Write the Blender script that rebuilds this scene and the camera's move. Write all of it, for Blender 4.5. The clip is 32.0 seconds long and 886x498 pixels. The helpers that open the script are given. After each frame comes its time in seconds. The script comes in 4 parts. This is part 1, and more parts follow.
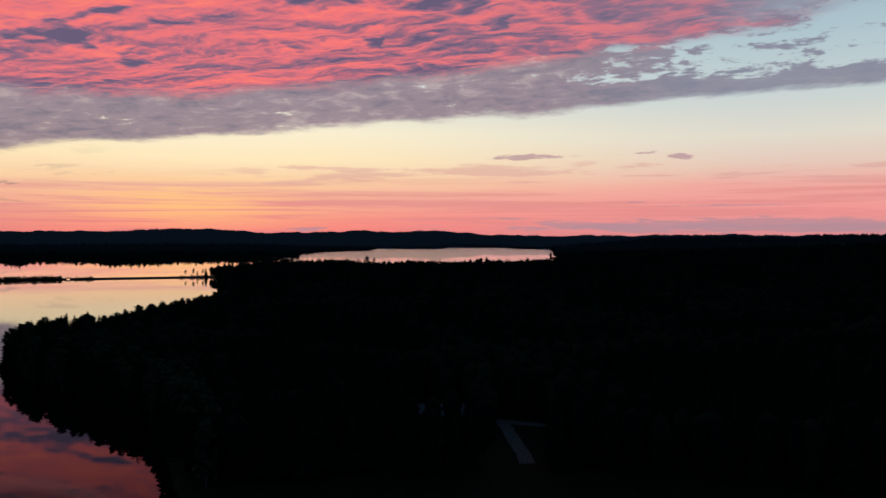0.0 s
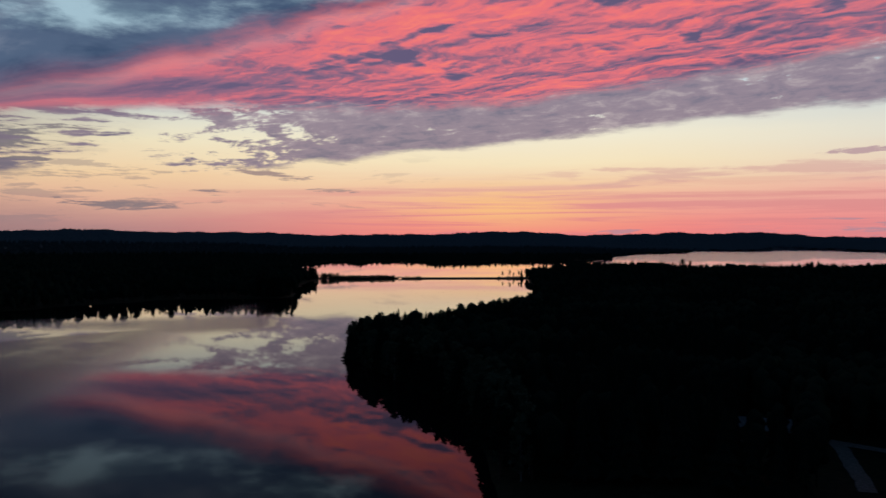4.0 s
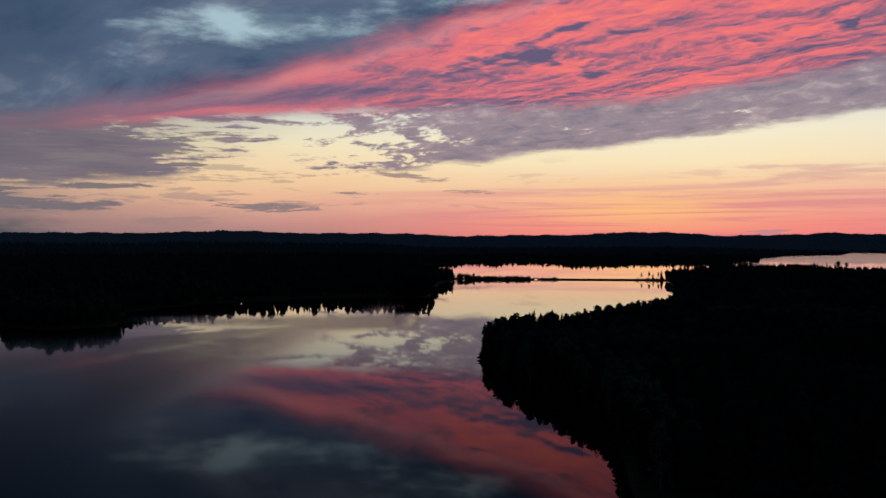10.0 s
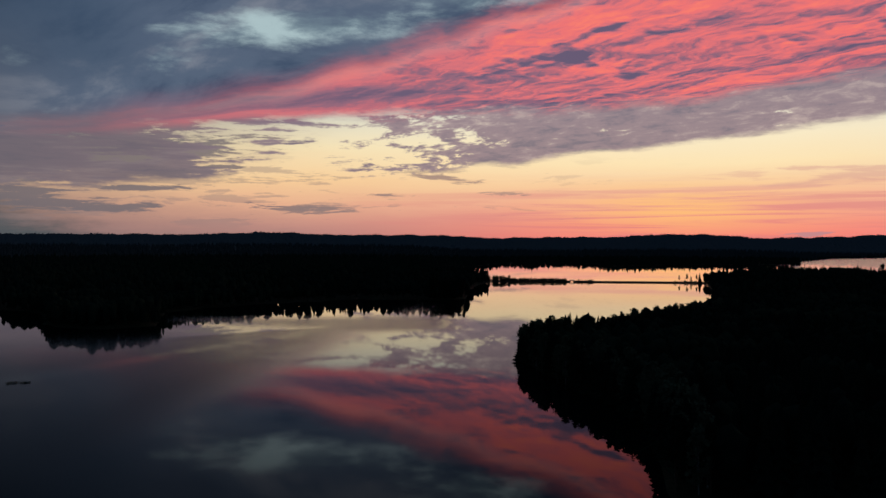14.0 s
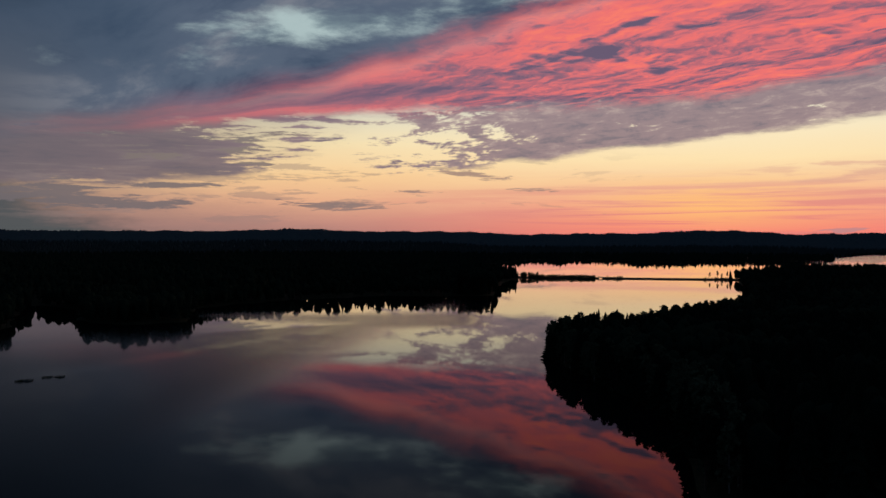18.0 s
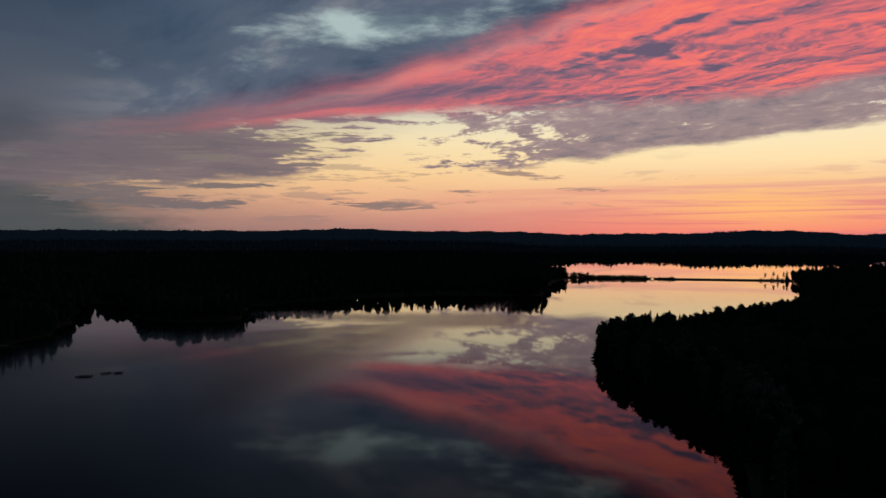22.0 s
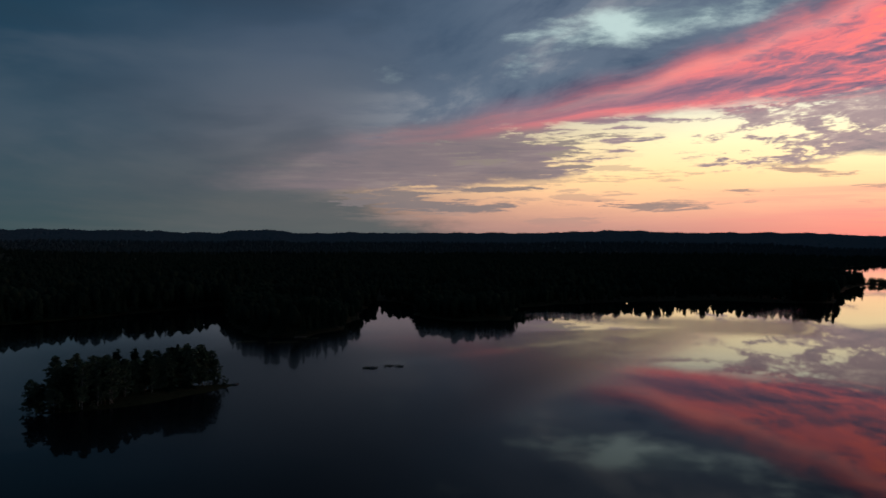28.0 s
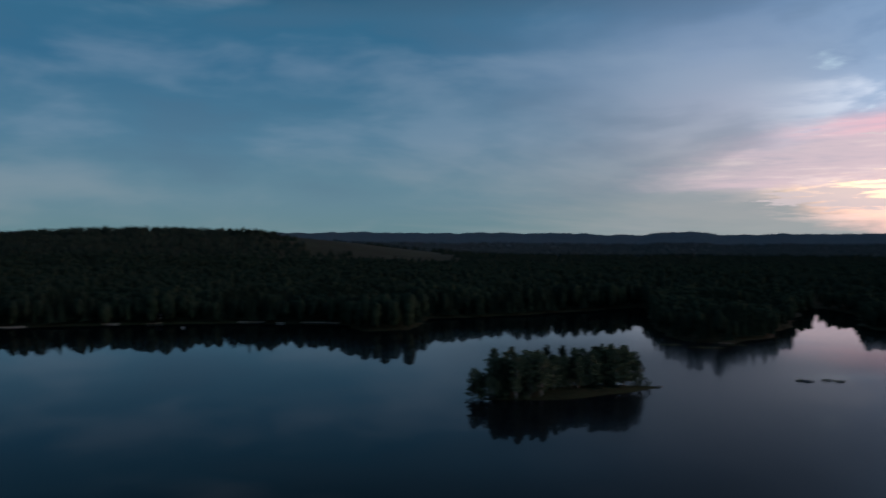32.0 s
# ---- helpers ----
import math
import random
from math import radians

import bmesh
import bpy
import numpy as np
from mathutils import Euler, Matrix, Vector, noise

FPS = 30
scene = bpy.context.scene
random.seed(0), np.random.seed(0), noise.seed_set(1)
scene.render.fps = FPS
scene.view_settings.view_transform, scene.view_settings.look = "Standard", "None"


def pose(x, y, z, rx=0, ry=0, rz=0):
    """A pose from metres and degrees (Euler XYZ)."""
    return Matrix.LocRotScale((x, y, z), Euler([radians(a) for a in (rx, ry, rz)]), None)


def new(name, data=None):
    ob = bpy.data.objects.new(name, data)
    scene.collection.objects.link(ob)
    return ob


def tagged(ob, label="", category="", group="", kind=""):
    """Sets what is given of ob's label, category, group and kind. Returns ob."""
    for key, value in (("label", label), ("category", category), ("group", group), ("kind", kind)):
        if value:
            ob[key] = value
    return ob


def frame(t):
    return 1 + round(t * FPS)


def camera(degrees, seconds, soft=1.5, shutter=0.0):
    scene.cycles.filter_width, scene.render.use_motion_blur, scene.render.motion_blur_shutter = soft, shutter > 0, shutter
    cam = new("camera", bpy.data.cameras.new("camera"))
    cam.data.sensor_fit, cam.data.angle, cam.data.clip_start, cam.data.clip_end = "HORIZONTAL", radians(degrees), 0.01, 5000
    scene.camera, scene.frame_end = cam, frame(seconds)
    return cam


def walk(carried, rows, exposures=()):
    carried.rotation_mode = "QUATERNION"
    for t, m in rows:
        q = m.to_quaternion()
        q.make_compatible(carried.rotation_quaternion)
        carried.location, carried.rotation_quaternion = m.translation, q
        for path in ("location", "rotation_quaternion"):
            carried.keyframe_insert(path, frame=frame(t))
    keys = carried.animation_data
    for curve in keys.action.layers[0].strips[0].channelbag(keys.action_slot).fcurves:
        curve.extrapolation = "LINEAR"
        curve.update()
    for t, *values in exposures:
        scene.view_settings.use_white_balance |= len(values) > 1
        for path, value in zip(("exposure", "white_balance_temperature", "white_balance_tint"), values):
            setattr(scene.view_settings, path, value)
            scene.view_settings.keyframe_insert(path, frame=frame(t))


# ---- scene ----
FOV = 56.2
cam = camera(FOV, 32.0, shutter=0.6)
EYE = 45.0                       # the drone hovers over the lake and turns on the spot
TURNS = [                        # seconds, yaw, pitch, roll
    (0, 0.00, -0.87, -0.06),
    (0.5, 2.86, -0.87, -0.05),
    (1, 7.20, -0.86, -0.04),
    (1.5, 10.96, -0.84, -0.03),
    (2, 14.07, -0.81, -0.01),
    (2.5, 15.26, -0.79, 0.00),
    (3, 15.58, -0.76, 0.03),
    (3.5, 18.38, -0.72, 0.06),
    (4, 21.35, -0.70, 0.08),
    (4.5, 24.36, -0.67, 0.10),
    (6.5, 29.17, -0.60, 0.11),
    (7, 30.27, -0.59, 0.11),
    (7.5, 29.47, -0.58, 0.10),
    (8, 29.50, -0.59, 0.10),
    (8.5, 29.75, -0.59, 0.09),
    (9, 30.04, -0.60, 0.09),
    (9.5, 30.35, -0.61, 0.11),
    (10, 30.70, -0.63, 0.11),
    (10.5, 31.05, -0.60, 0.11),
    (11, 31.39, -0.61, 0.10),
    (11.5, 31.70, -0.59, 0.09),
    (12, 32.02, -0.54, 0.08),
    (12.5, 32.32, -0.53, 0.06),
    (13, 32.66, -0.49, 0.04),
    (13.5, 32.93, -0.48, 0.02),
    (15.5, 33.78, -0.65, -0.02),
    (16, 34.05, -0.72, -0.03),
    (16.5, 34.29, -0.78, -0.02),
    (17, 34.56, -0.78, -0.01),
    (17.5, 34.83, -0.76, 0.02),
    (18, 35.07, -0.74, 0.04),
    (18.5, 35.34, -0.73, 0.05),
    (19, 35.59, -0.72, 0.04),
    (19.5, 35.87, -0.71, 0.04),
    (20, 36.11, -0.70, 0.04),
    (20.5, 36.33, -0.71, 0.03),
    (21, 36.54, -0.72, 0.03),
    (21.5, 37.11, -0.74, 0.01),
    (22, 38.48, -0.75, -0.01),
    (22.5, 40.04, -0.76, -0.01),
    (23, 41.60, -0.78, -0.01),
    (23.5, 42.95, -0.80, -0.01),
    (24, 44.16, -0.80, -0.01),
    (24.5, 45.18, -0.78, -0.01),
    (26.5, 50.71, -0.69, -0.00),
    (27, 52.73, -0.66, 0.01),
    (27.5, 54.82, -0.63, 0.03),
    (28, 56.88, -0.60, 0.06),
    (28.5, 58.86, -0.59, 0.09),
    (29, 60.86, -0.56, 0.12),
    (29.5, 63.23, -0.55, 0.14),
    (30, 65.83, -0.53, 0.16),
    (30.5, 69.07, -0.50, 0.17),
    (31, 73.54, -0.48, 0.18),
    (31.5, 78.84, -0.43, 0.19),
    (32, 85.47, -0.38, 0.19),
]
EXPOSURES = [                    # seconds, stops, white balance and tint, as the drone's automatic settings drift
    (0.0, 0.06, 6250, 10), (4.0, -0.02, 5900, 10), (9.0, 0.0, 6050, 10), (11.0, 0.0, 6250, 10), (13.0, 0.0, 6500, 10), (17.0, -0.02, 6800, 10), (21.0, -0.02, 7000, 10),
    (24.0, 0.0, 7000, 10), (28.0, 0.38, 7000, 7), (29.0, 0.66, 6950, 6), (30.0, 0.90, 6900, 6), (30.5, 1.07, 6850, 7), (31.0, 1.32, 6850, 7), (31.5, 1.64, 6900, 8), (32.0, 1.96, 6950, 8)]
walk(cam, [(t, pose(0, 0, EYE, 90 + pitch, roll, yaw)) for t, yaw, pitch, roll in TURNS], EXPOSURES)


# ---- small node language ----
class Val:
    """A float or colour socket with arithmetic."""

    def __init__(self, tree, sock):
        self.tree, self.sock = tree, sock

    def op(self, kind, other=None, third=None, clamp=False):
        n = self.tree.nodes.new("ShaderNodeMath")
        n.operation, n.use_clamp = kind, clamp
        for i, v in enumerate((self, other, third)):
            if isinstance(v, Val):
                self.tree.links.new(v.sock, n.inputs[i])
            elif v is not None:
                n.inputs[i].default_value = v
        return Val(self.tree, n.outputs[0])

    def __add__(self, o): return self.op("ADD", o)
    def __sub__(self, o): return self.op("SUBTRACT", o)
    def __mul__(self, o): return self.op("MULTIPLY", o)
    def __truediv__(self, o): return self.op("DIVIDE", o)
    def rev(self): return (self * -1.0) + 1.0

    def step(self, a, b):
        """0 at a, 1 at b, smooth between."""
        n = self.tree.nodes.new("ShaderNodeMapRange")
        n.interpolation_type = "SMOOTHSTEP"
        flip = a > b
        lo, hi = (b, a) if flip else (a, b)
        n.inputs["From Min"].default_value, n.inputs["From Max"].default_value = lo, hi
        n.inputs["To Min"].default_value, n.inputs["To Max"].default_value = (1, 0) if flip else (0, 1)
        self.tree.links.new(self.sock, n.inputs["Value"])
        return Val(self.tree, n.outputs["Result"])


def srgb(r, g, b):
    return tuple((c / 255 / 12.92 if c <= 10 else ((c / 255 + 0.055) / 1.055) ** 2.4) for c in (r, g, b)) + (1.0,)


def ramp(tree, v, stops, mode="EASE"):
    """A colour ramp over v (already 0..1); stops of (position, rgba)."""
    n = tree.nodes.new("ShaderNodeValToRGB")
    cr = n.color_ramp
    cr.interpolation = mode
    while len(cr.elements) > 1:
        cr.elements.remove(cr.elements[-1])
    cr.elements[0].position, cr.elements[0].color = stops[0]
    for p, c in stops[1:]:
        e = cr.elements.new(p)
        e.color = c
    tree.links.new(v.sock, n.inputs[0])
    return Val(tree, n.outputs[0])


def mix(tree, f, a, b, blend="MIX"):
    n = tree.nodes.new("ShaderNodeMix")
    n.data_type, n.blend_type = "RGBA", blend
    for i, v in ((0, f), (6, a), (7, b)):
        if isinstance(v, Val):
            tree.links.new(v.sock, n.inputs[i])
        else:
            n.inputs[i].default_value = v
    return Val(tree, n.outputs[2])


def combine(tree, x, y, z=0.0):
    n = tree.nodes.new("ShaderNodeCombineXYZ")
    for i, v in enumerate((x, y, z)):
        if isinstance(v, Val):
            tree.links.new(v.sock, n.inputs[i])
        else:
            n.inputs[i].default_value = v
    return Val(tree, n.outputs[0])


def fractal(tree, vec, scale, detail=5.0, rough=0.55, distort=0.0, lac=2.0, kind="FBM"):
    n = tree.nodes.new("ShaderNodeTexNoise")
    n.noise_type = kind
    n.inputs["Scale"].default_value, n.inputs["Detail"].default_value = scale, detail
    n.inputs["Roughness"].default_value, n.inputs["Distortion"].default_value = rough, distort
    n.inputs["Lacunarity"].default_value = lac
    tree.links.new(vec.sock, n.inputs["Vector"])
    return Val(tree, n.outputs[0])


# ---- the sky after sunset ----
world = bpy.data.worlds.new("dusk_sky")
scene.world = world
world.use_nodes = True
wt = world.node_tree
wt.nodes.clear()
tc = wt.nodes.new("ShaderNodeTexCoord")
sep = wt.nodes.new("ShaderNodeSeparateXYZ")
wt.links.new(tc.outputs["Generated"], sep.inputs[0])
dx, dy, dz = (Val(wt, sep.outputs[i]) for i in range(3))
az = (dx * -1.0).op("ARCTAN2", dy) * 57.2958           # degrees, to the left of the first view
el = dz.op("ARCSINE") * 57.2958                        # degrees above the horizon
AZ0, AZ1 = -40.0, 125.0


def across(stops, scale=20.0):
    """A number that depends on the azimuth: stops of (azimuth, value)."""
    pts = [((a - AZ0) / (AZ1 - AZ0), (v / scale,) * 3 + (1.0,)) for a, v in stops]
    return ramp(wt, (az - AZ0) / (AZ1 - AZ0), pts) * scale


# cloud coordinates: a flat deck seen in perspective, turned along the cloud streets
low = dz.op("MAXIMUM", 0.0) + 0.035
px, py = dx / low, dy / low
ca, sa = math.cos(radians(62)), math.sin(radians(62))
along, side = py * ca - px * sa, px * ca + py * sa
screen = combine(wt, az * 0.055, el * 0.34, 0.0)       # flat haze streaks

wob = fractal(wt, combine(wt, along * 0.4, side, 0.0), 0.6, 4.0, 0.6) - 0.5
wob2 = fractal(wt, screen, 1.8, 7.0, 0.66) - 0.5
tuft = fractal(wt, combine(wt, az * 0.16, el * 0.62, 2.0), 1.5, 7.0, 0.64) - 0.5

upn = (el + wob2 * 0.9) / 24.0


def column(stops):
    return ramp(wt, upn, [(e / 24.0, srgb(*c)) for e, c in stops], "LINEAR")


c_right = column([(0, (214, 138, 140)), (1.6, (238, 149, 144)), (3.2, (237, 162, 151)), (4.6, (228, 195, 177)), (6.5, (222, 214, 197)), (9, (199, 207, 203)), (13, (172, 192, 198)), (24, (110, 140, 160))])
c_sun = column([(0, (246, 126, 118)), (1.2, (244, 142, 128)), (2.4, (242, 168, 146)), (3.8, (248, 206, 162)), (5.2, (252, 228, 182)), (7.0, (248, 234, 200)), (10, (214, 220, 214)), (24, (120, 146, 160))])
c_left = column([(0, (166, 124, 122)), (1.2, (196, 144, 132)), (2.6, (230, 176, 144)), (4.2, (246, 206, 156)), (6.5, (244, 226, 184)), (9, (214, 218, 206)), (14, (150, 176, 186)), (24, (100, 124, 144))])
c_grey = column([(0, (80, 86, 90)), (2.5, (84, 87, 92)), (5.5, (88, 91, 101)), (8.5, (86, 92, 107)), (12, (71, 84, 104)), (15, (52, 70, 93)), (19, (26, 40, 56)), (24, (22, 34, 48))])
c_blue = column([(0, (51, 70, 76)), (3, (48, 69, 81)), (7, (36, 62, 80)), (12, (20, 52, 74)), (15, (20, 52, 73)), (19, (16, 34, 48)), (24, (16, 30, 42))])
grey_az = az + (el - 3.4).op("ABSOLUTE") * 1.9 + tuft * 8.0 + wob * 4.0
clear = mix(wt, az.step(12, -24), c_sun, c_right)
clear = mix(wt, az.step(20, 46), clear, c_left)
clear = mix(wt, grey_az.step(45, 61) * 0.55, clear, srgb(128, 112, 112))
clear = mix(wt, grey_az.step(58, 66), clear, c_grey)
clear = mix(wt, (az + wob * 14.0).step(60, 90), clear, c_blue)

# low rosy haze and thin streaks over the place where the sun went down
glow = ((az - 17.0) * (az - 17.0) * -0.016 + (el - 2.2) * (el - 2.2) * -0.5).op("EXPONENT")
streak = fractal(wt, combine(wt, az * 0.022, el * 0.75, 5.0), 2.2, 6.0, 0.62, 0.4)
haze_m = el.step(4.8, 2.6) * streak.step(0.44, 0.62) * az.step(46, 24)
clear = mix(wt, haze_m * 0.55, clear, srgb(216, 132, 130))
clear = mix(wt, glow * streak.step(0.6, 0.44) * 0.8, clear, srgb(255, 196, 120))
puff = fractal(wt, combine(wt, az * 0.09, el * 0.9, 12.0), 1.6, 7.0, 0.6, 0.3)
puff_m = (puff + (el - 0.7) * (el - 0.7) * -0.25).step(0.47, 0.56) * az.step(4, -6)
clear = mix(wt, puff_m * 0.75, clear, srgb(172, 138, 146))
wisp_m = (puff - (el - 4.2) * (el - 4.2) * 0.10).step(0.5, 0.62) * az.step(22, 8)
clear = mix(wt, wisp_m * 0.55, clear, srgb(214, 160, 150))

# low grey cloud rags between the horizon and the deck
rag = fractal(wt, combine(wt, az * 0.075, el * 0.62, 9.0), 1.9, 8.0, 0.66, 0.3)
rag_m = (rag + wob2 * 0.12 + az.step(38, 50) * 0.06).step(0.575, 0.63) * el.step(0.6, 1.6) * el.step(6.2, 4.8) * az.step(14, 36) * grey_az.step(70, 60)
clear = mix(wt, rag_m * 0.45, clear, srgb(138, 122, 122))

def bar(a, e, wa, we, tilt=0.0):
    """A soft oblong of cloud round azimuth a and height e."""
    u, v = (az - a) / wa, (el - e + (az - a) * tilt) / we
    return (u * u * -1.0 - v * v).op("EXPONENT")


def bars(rows):
    out = bar(*rows[0])
    for row in rows[1:]:
        out = out + bar(*row)
    return out


crumb = fractal(wt, combine(wt, az * 0.15, el * 1.15, 61.0), 2.3, 8.0, 0.68, 0.5) - 0.5
grey_bars = bars([(50.5, 6.0, 6.0, 1.0, 0.10), (58.5, 5.3, 6.0, 1.5, 0.06), (55.5, 2.2, 4.6, 0.42, 0.0), (52.3, 3.5, 3.0, 0.24, 0.0),
                  (43.0, 2.25, 3.4, 0.50, -0.01), (47.6, 5.0, 1.6, 0.16, 0.0), (33.4, 4.4, 3.0, 0.30, -0.12), (60.5, 2.9, 4.5, 0.6, 0.0), (36.6, 3.2, 2.4, 0.14, 0.0), (29.6, 3.3, 2.2, 0.18, 0.0)])
grey_m = (grey_bars + crumb * 3.4).step(0.46, 0.80) * grey_bars.step(0.06, 0.30) * el.step(0.9, 1.5)
clear = mix(wt, grey_m * 0.88, clear, mix(wt, az.step(30, 52), srgb(160, 134, 126), srgb(112, 106, 112)))
dusky = bars([(-10.0, 0.75, 5.5, 0.36), (-19.0, 0.9, 4.5, 0.42), (-26.0, 0.8, 4.0, 0.5), (9.0, 0.45, 2.0, 0.25), (-12.6, 2.3, 2.0, 0.09), (-19.0, 2.05, 4.5, 0.08), (-13.6, 5.6, 0.9, 0.12, 0.1), (-16.0, 5.4, 0.7, 0.28), (-6.0, 5.4, 3.0, 0.25, 0.03)])
clear = mix(wt, (dusky + crumb * 3.0).step(0.42, 0.78) * dusky.step(0.06, 0.30) * 0.75, clear, srgb(178, 138, 146))

# slate deck above the rosy one, with a torn pale gap
e_top = across([(-40, 30), (0, 26), (16, 19.6), (28, 15.8), (33, 14.1), (38.5, 12.4), (45, 10.7), (52, 9.1), (58, 7.7), (66, 6.4), (125, 6.0)], 30.0)
slate_n = fractal(wt, combine(wt, along * 0.45, side, 20.0), 0.9, 7.0, 0.6, 0.5)
slate = ramp(wt, slate_n, [(0.34, srgb(54, 72, 98)), (0.5, srgb(84, 99, 121)), (0.64, srgb(120, 128, 143))])
lift = (az - 45.0) * 0.09 + el - 14.1
gap = ((az - 42.6) * (az - 42.6) * -0.012 + lift * lift * -0.55).op("EXPONENT") + ((az - 31.0) * (az - 31.0) * -0.05 + (el - 16.8) * (el - 16.8) * -0.6).op("EXPONENT")
torn = fractal(wt, combine(wt, az * 0.105, el * 0.30, 33.0), 1.6, 8.0, 0.60, 0.15)
gap_m = (gap * 1.25 + (torn - 0.5) * 3.0).step(0.36, 1.5)
slate = mix(wt, az.step(50, 57) * az.step(70, 62) * el.step(9, 12) * 0.5, slate, srgb(50, 72, 97))
slate = mix(wt, gap_m * 0.95, slate, mix(wt, torn.step(0.4, 0.62), srgb(122, 144, 155), srgb(172, 195, 200)))
slate = mix(wt, az.step(54, 68), slate, c_grey)
d_top = el + wob * 1.6 + tuft * 0.9 - e_top
slate_m = d_top.step(-1.3, -0.2) * az.step(76, 60)
sky = mix(wt, slate_m, clear, slate)

# mauve altocumulus band under the rosy deck
e_low = across([(-40, 9.4), (-28, 9.4), (-16, 9.1), (-4.5, 8.3), (2.2, 7.9), (14, 6.9), (21.7, 6.0), (28.6, 5.3), (37.6, 4.3), (43, 5.4), (50, 4.2), (58, 3.6), (66, 3.4), (125, 4.0)])
e_mid = across([(-40, 14.8), (-28, 13.8), (-21, 12.9), (-12, 12.3), (-6, 11.6), (2, 10.6), (11, 9.8), (18, 9.1), (27.5, 8.7), (38, 8.3), (45, 8.1), (52.5, 7.3), (58, 6.7), (66, 6.2), (125, 6.0)])
cells = fractal(wt, combine(wt, along * 0.6, side, 3.0), 7.5, 8.0, 0.66, 0.4)
flat = fractal(wt, combine(wt, az * 0.075, el * 0.85, 13.0), 1.8, 8.0, 0.64, 0.3)
fluff = fractal(wt, combine(wt, az * 0.20 + el * 0.10, el * 0.50 - az * 0.03, 17.0), 2.4, 8.0, 0.66, 0.5)
cells = cells * 0.40 + fluff * 0.60
cells = mix(wt, az.step(36, 43), cells, flat * 0.9 + 0.05)
cover = across([(-40, 0.30), (-28, 0.34), (-18, 0.46), (-9, 0.76), (-4, 0.95), (20, 1.0), (28, 0.94), (33, 0.64), (37, 0.46), (40, 0.32), (44, 0.34), (47, 0.52), (51, 0.62), (56, 0.74), (62, 1.0), (125, 1.0)], 1.0)
d_low = el + wob2 * 1.3 + tuft * 1.1 - e_low
thick = cover + (cells - 0.5) * 2.4 + tuft * 1.7 + d_low.step(1.6, 0.6) * az.step(0, -14) * 0.6
band_m = thick.step(0.45, 0.66) * d_low.step(-0.25, 0.35) * (el + tuft * 1.2 - e_mid).step(1.8, 0.6) * grey_az.step(76, 64)
mauve = ramp(wt, cells * 0.7 + wob * 0.3 + 0.15, [(0.40, srgb(178, 158, 158)), (0.5, srgb(146, 126, 136)), (0.60, srgb(118, 108, 124))])
mauve = mix(wt, az.step(-4, -22) * 0.7, mauve, srgb(132, 138, 154))
mauve = mix(wt, az.step(43, 53) * 0.72, mauve, srgb(102, 95, 104))
sky = mix(wt, band_m * 0.94, sky, mauve)

# the rosy deck: coral filaments round scattered slate lumps, drawn out into streaks towards the left
big = fractal(wt, combine(wt, along * 0.25, side * 0.7, 1.0), 1.1, 3.0, 0.5, 0.3)
warp_a = fractal(wt, combine(wt, px, py, 8.0), 1.6, 4.0, 0.6) - 0.5
warp_b = fractal(wt, combine(wt, px, py, 15.0), 1.6, 4.0, 0.6) - 0.5


def billow(shift, scale, detail, layer, stretch):
    return fractal(wt, combine(wt, (along + warp_a * 0.42 + shift * 0.707) * stretch, side + warp_b * 0.42 + shift * 0.707, layer), scale, detail, 0.56, 0.12)


def thread(scale, layer, stretch, width):
    """Thin winding lines where a smooth field crosses its middle."""
    n = billow(0.0, scale, 3.0, layer, stretch)
    return (n - 0.5).op("ABSOLUTE").step(width, 0.0)


def lumps(scale):
    """Rounded cloud lumps: distance from each lump's middle, and a number that differs between lumps."""
    n = wt.nodes.new("ShaderNodeTexVoronoi")
    n.feature = "SMOOTH_F1"
    n.inputs["Scale"].default_value, n.inputs["Smoothness"].default_value = scale, 0.3
    wt.links.new(combine(wt, px * 0.95 + warp_a * 0.9, py * 0.75 + warp_b * 0.9, 0.0).sock, n.inputs["Vector"])
    c_ = wt.nodes.new("ShaderNodeSeparateColor")
    wt.links.new(n.outputs["Color"], c_.inputs[0])
    return Val(wt, n.outputs["Distance"]), Val(wt, c_.outputs[0])


ld, lr = lumps(4.2)
b0, b1 = billow(0.0, 2.5, 6.0, 0.0, 0.55), billow(0.12, 2.5, 6.0, 0.0, 0.55)
s0, s1 = billow(0.0, 8.5, 6.0, 4.0, 0.5), billow(0.04, 8.5, 6.0, 4.0, 0.5)
rough_ld = ld + (s0 - 0.5) * 0.85
some = lr + (big - 0.5) * 1.6 + across([(-40, 0.66), (-20, 0.60), (-8, 0.48), (0, 0.34), (8, 0.16), (16, 0.0), (24, -0.28), (32, -0.7), (125, -1.0)], 2.0)
some = some.step(0.50, 0.78)
body = rough_ld.step(0.50, 0.14) * some * (el - e_mid).step(0.4, 1.6)
rim = rough_ld.step(0.34, 0.46) * rough_ld.step(0.66, 0.48) * some
v_deck = (el + wob * 0.5 - e_mid) / (e_top - e_mid)          # 0 at the deck's lower edge, 1 at its upper edge
drawn = fractal(wt, combine(wt, az * 0.035, v_deck * 1.5 + warp_a * 0.25, 50.0), 2.1, 7.0, 0.62, 0.25)
hi_, lo_ = v_deck - 0.80, v_deck - 0.16
prof = (hi_ * hi_ * -22.0).op("EXPONENT") * 0.75 + (lo_ * lo_ * -40.0).op("EXPONENT")
bias = across([(-40, 0.42), (-20, 0.42), (-8, 0.44), (4, 0.475), (14, 0.475), (28, 0.475), (38, 0.465), (48, 0.47), (125, 0.46)], 1.0)
leftward = az.step(24, 44)
relief = leftward.rev() * 0.85 + 0.15
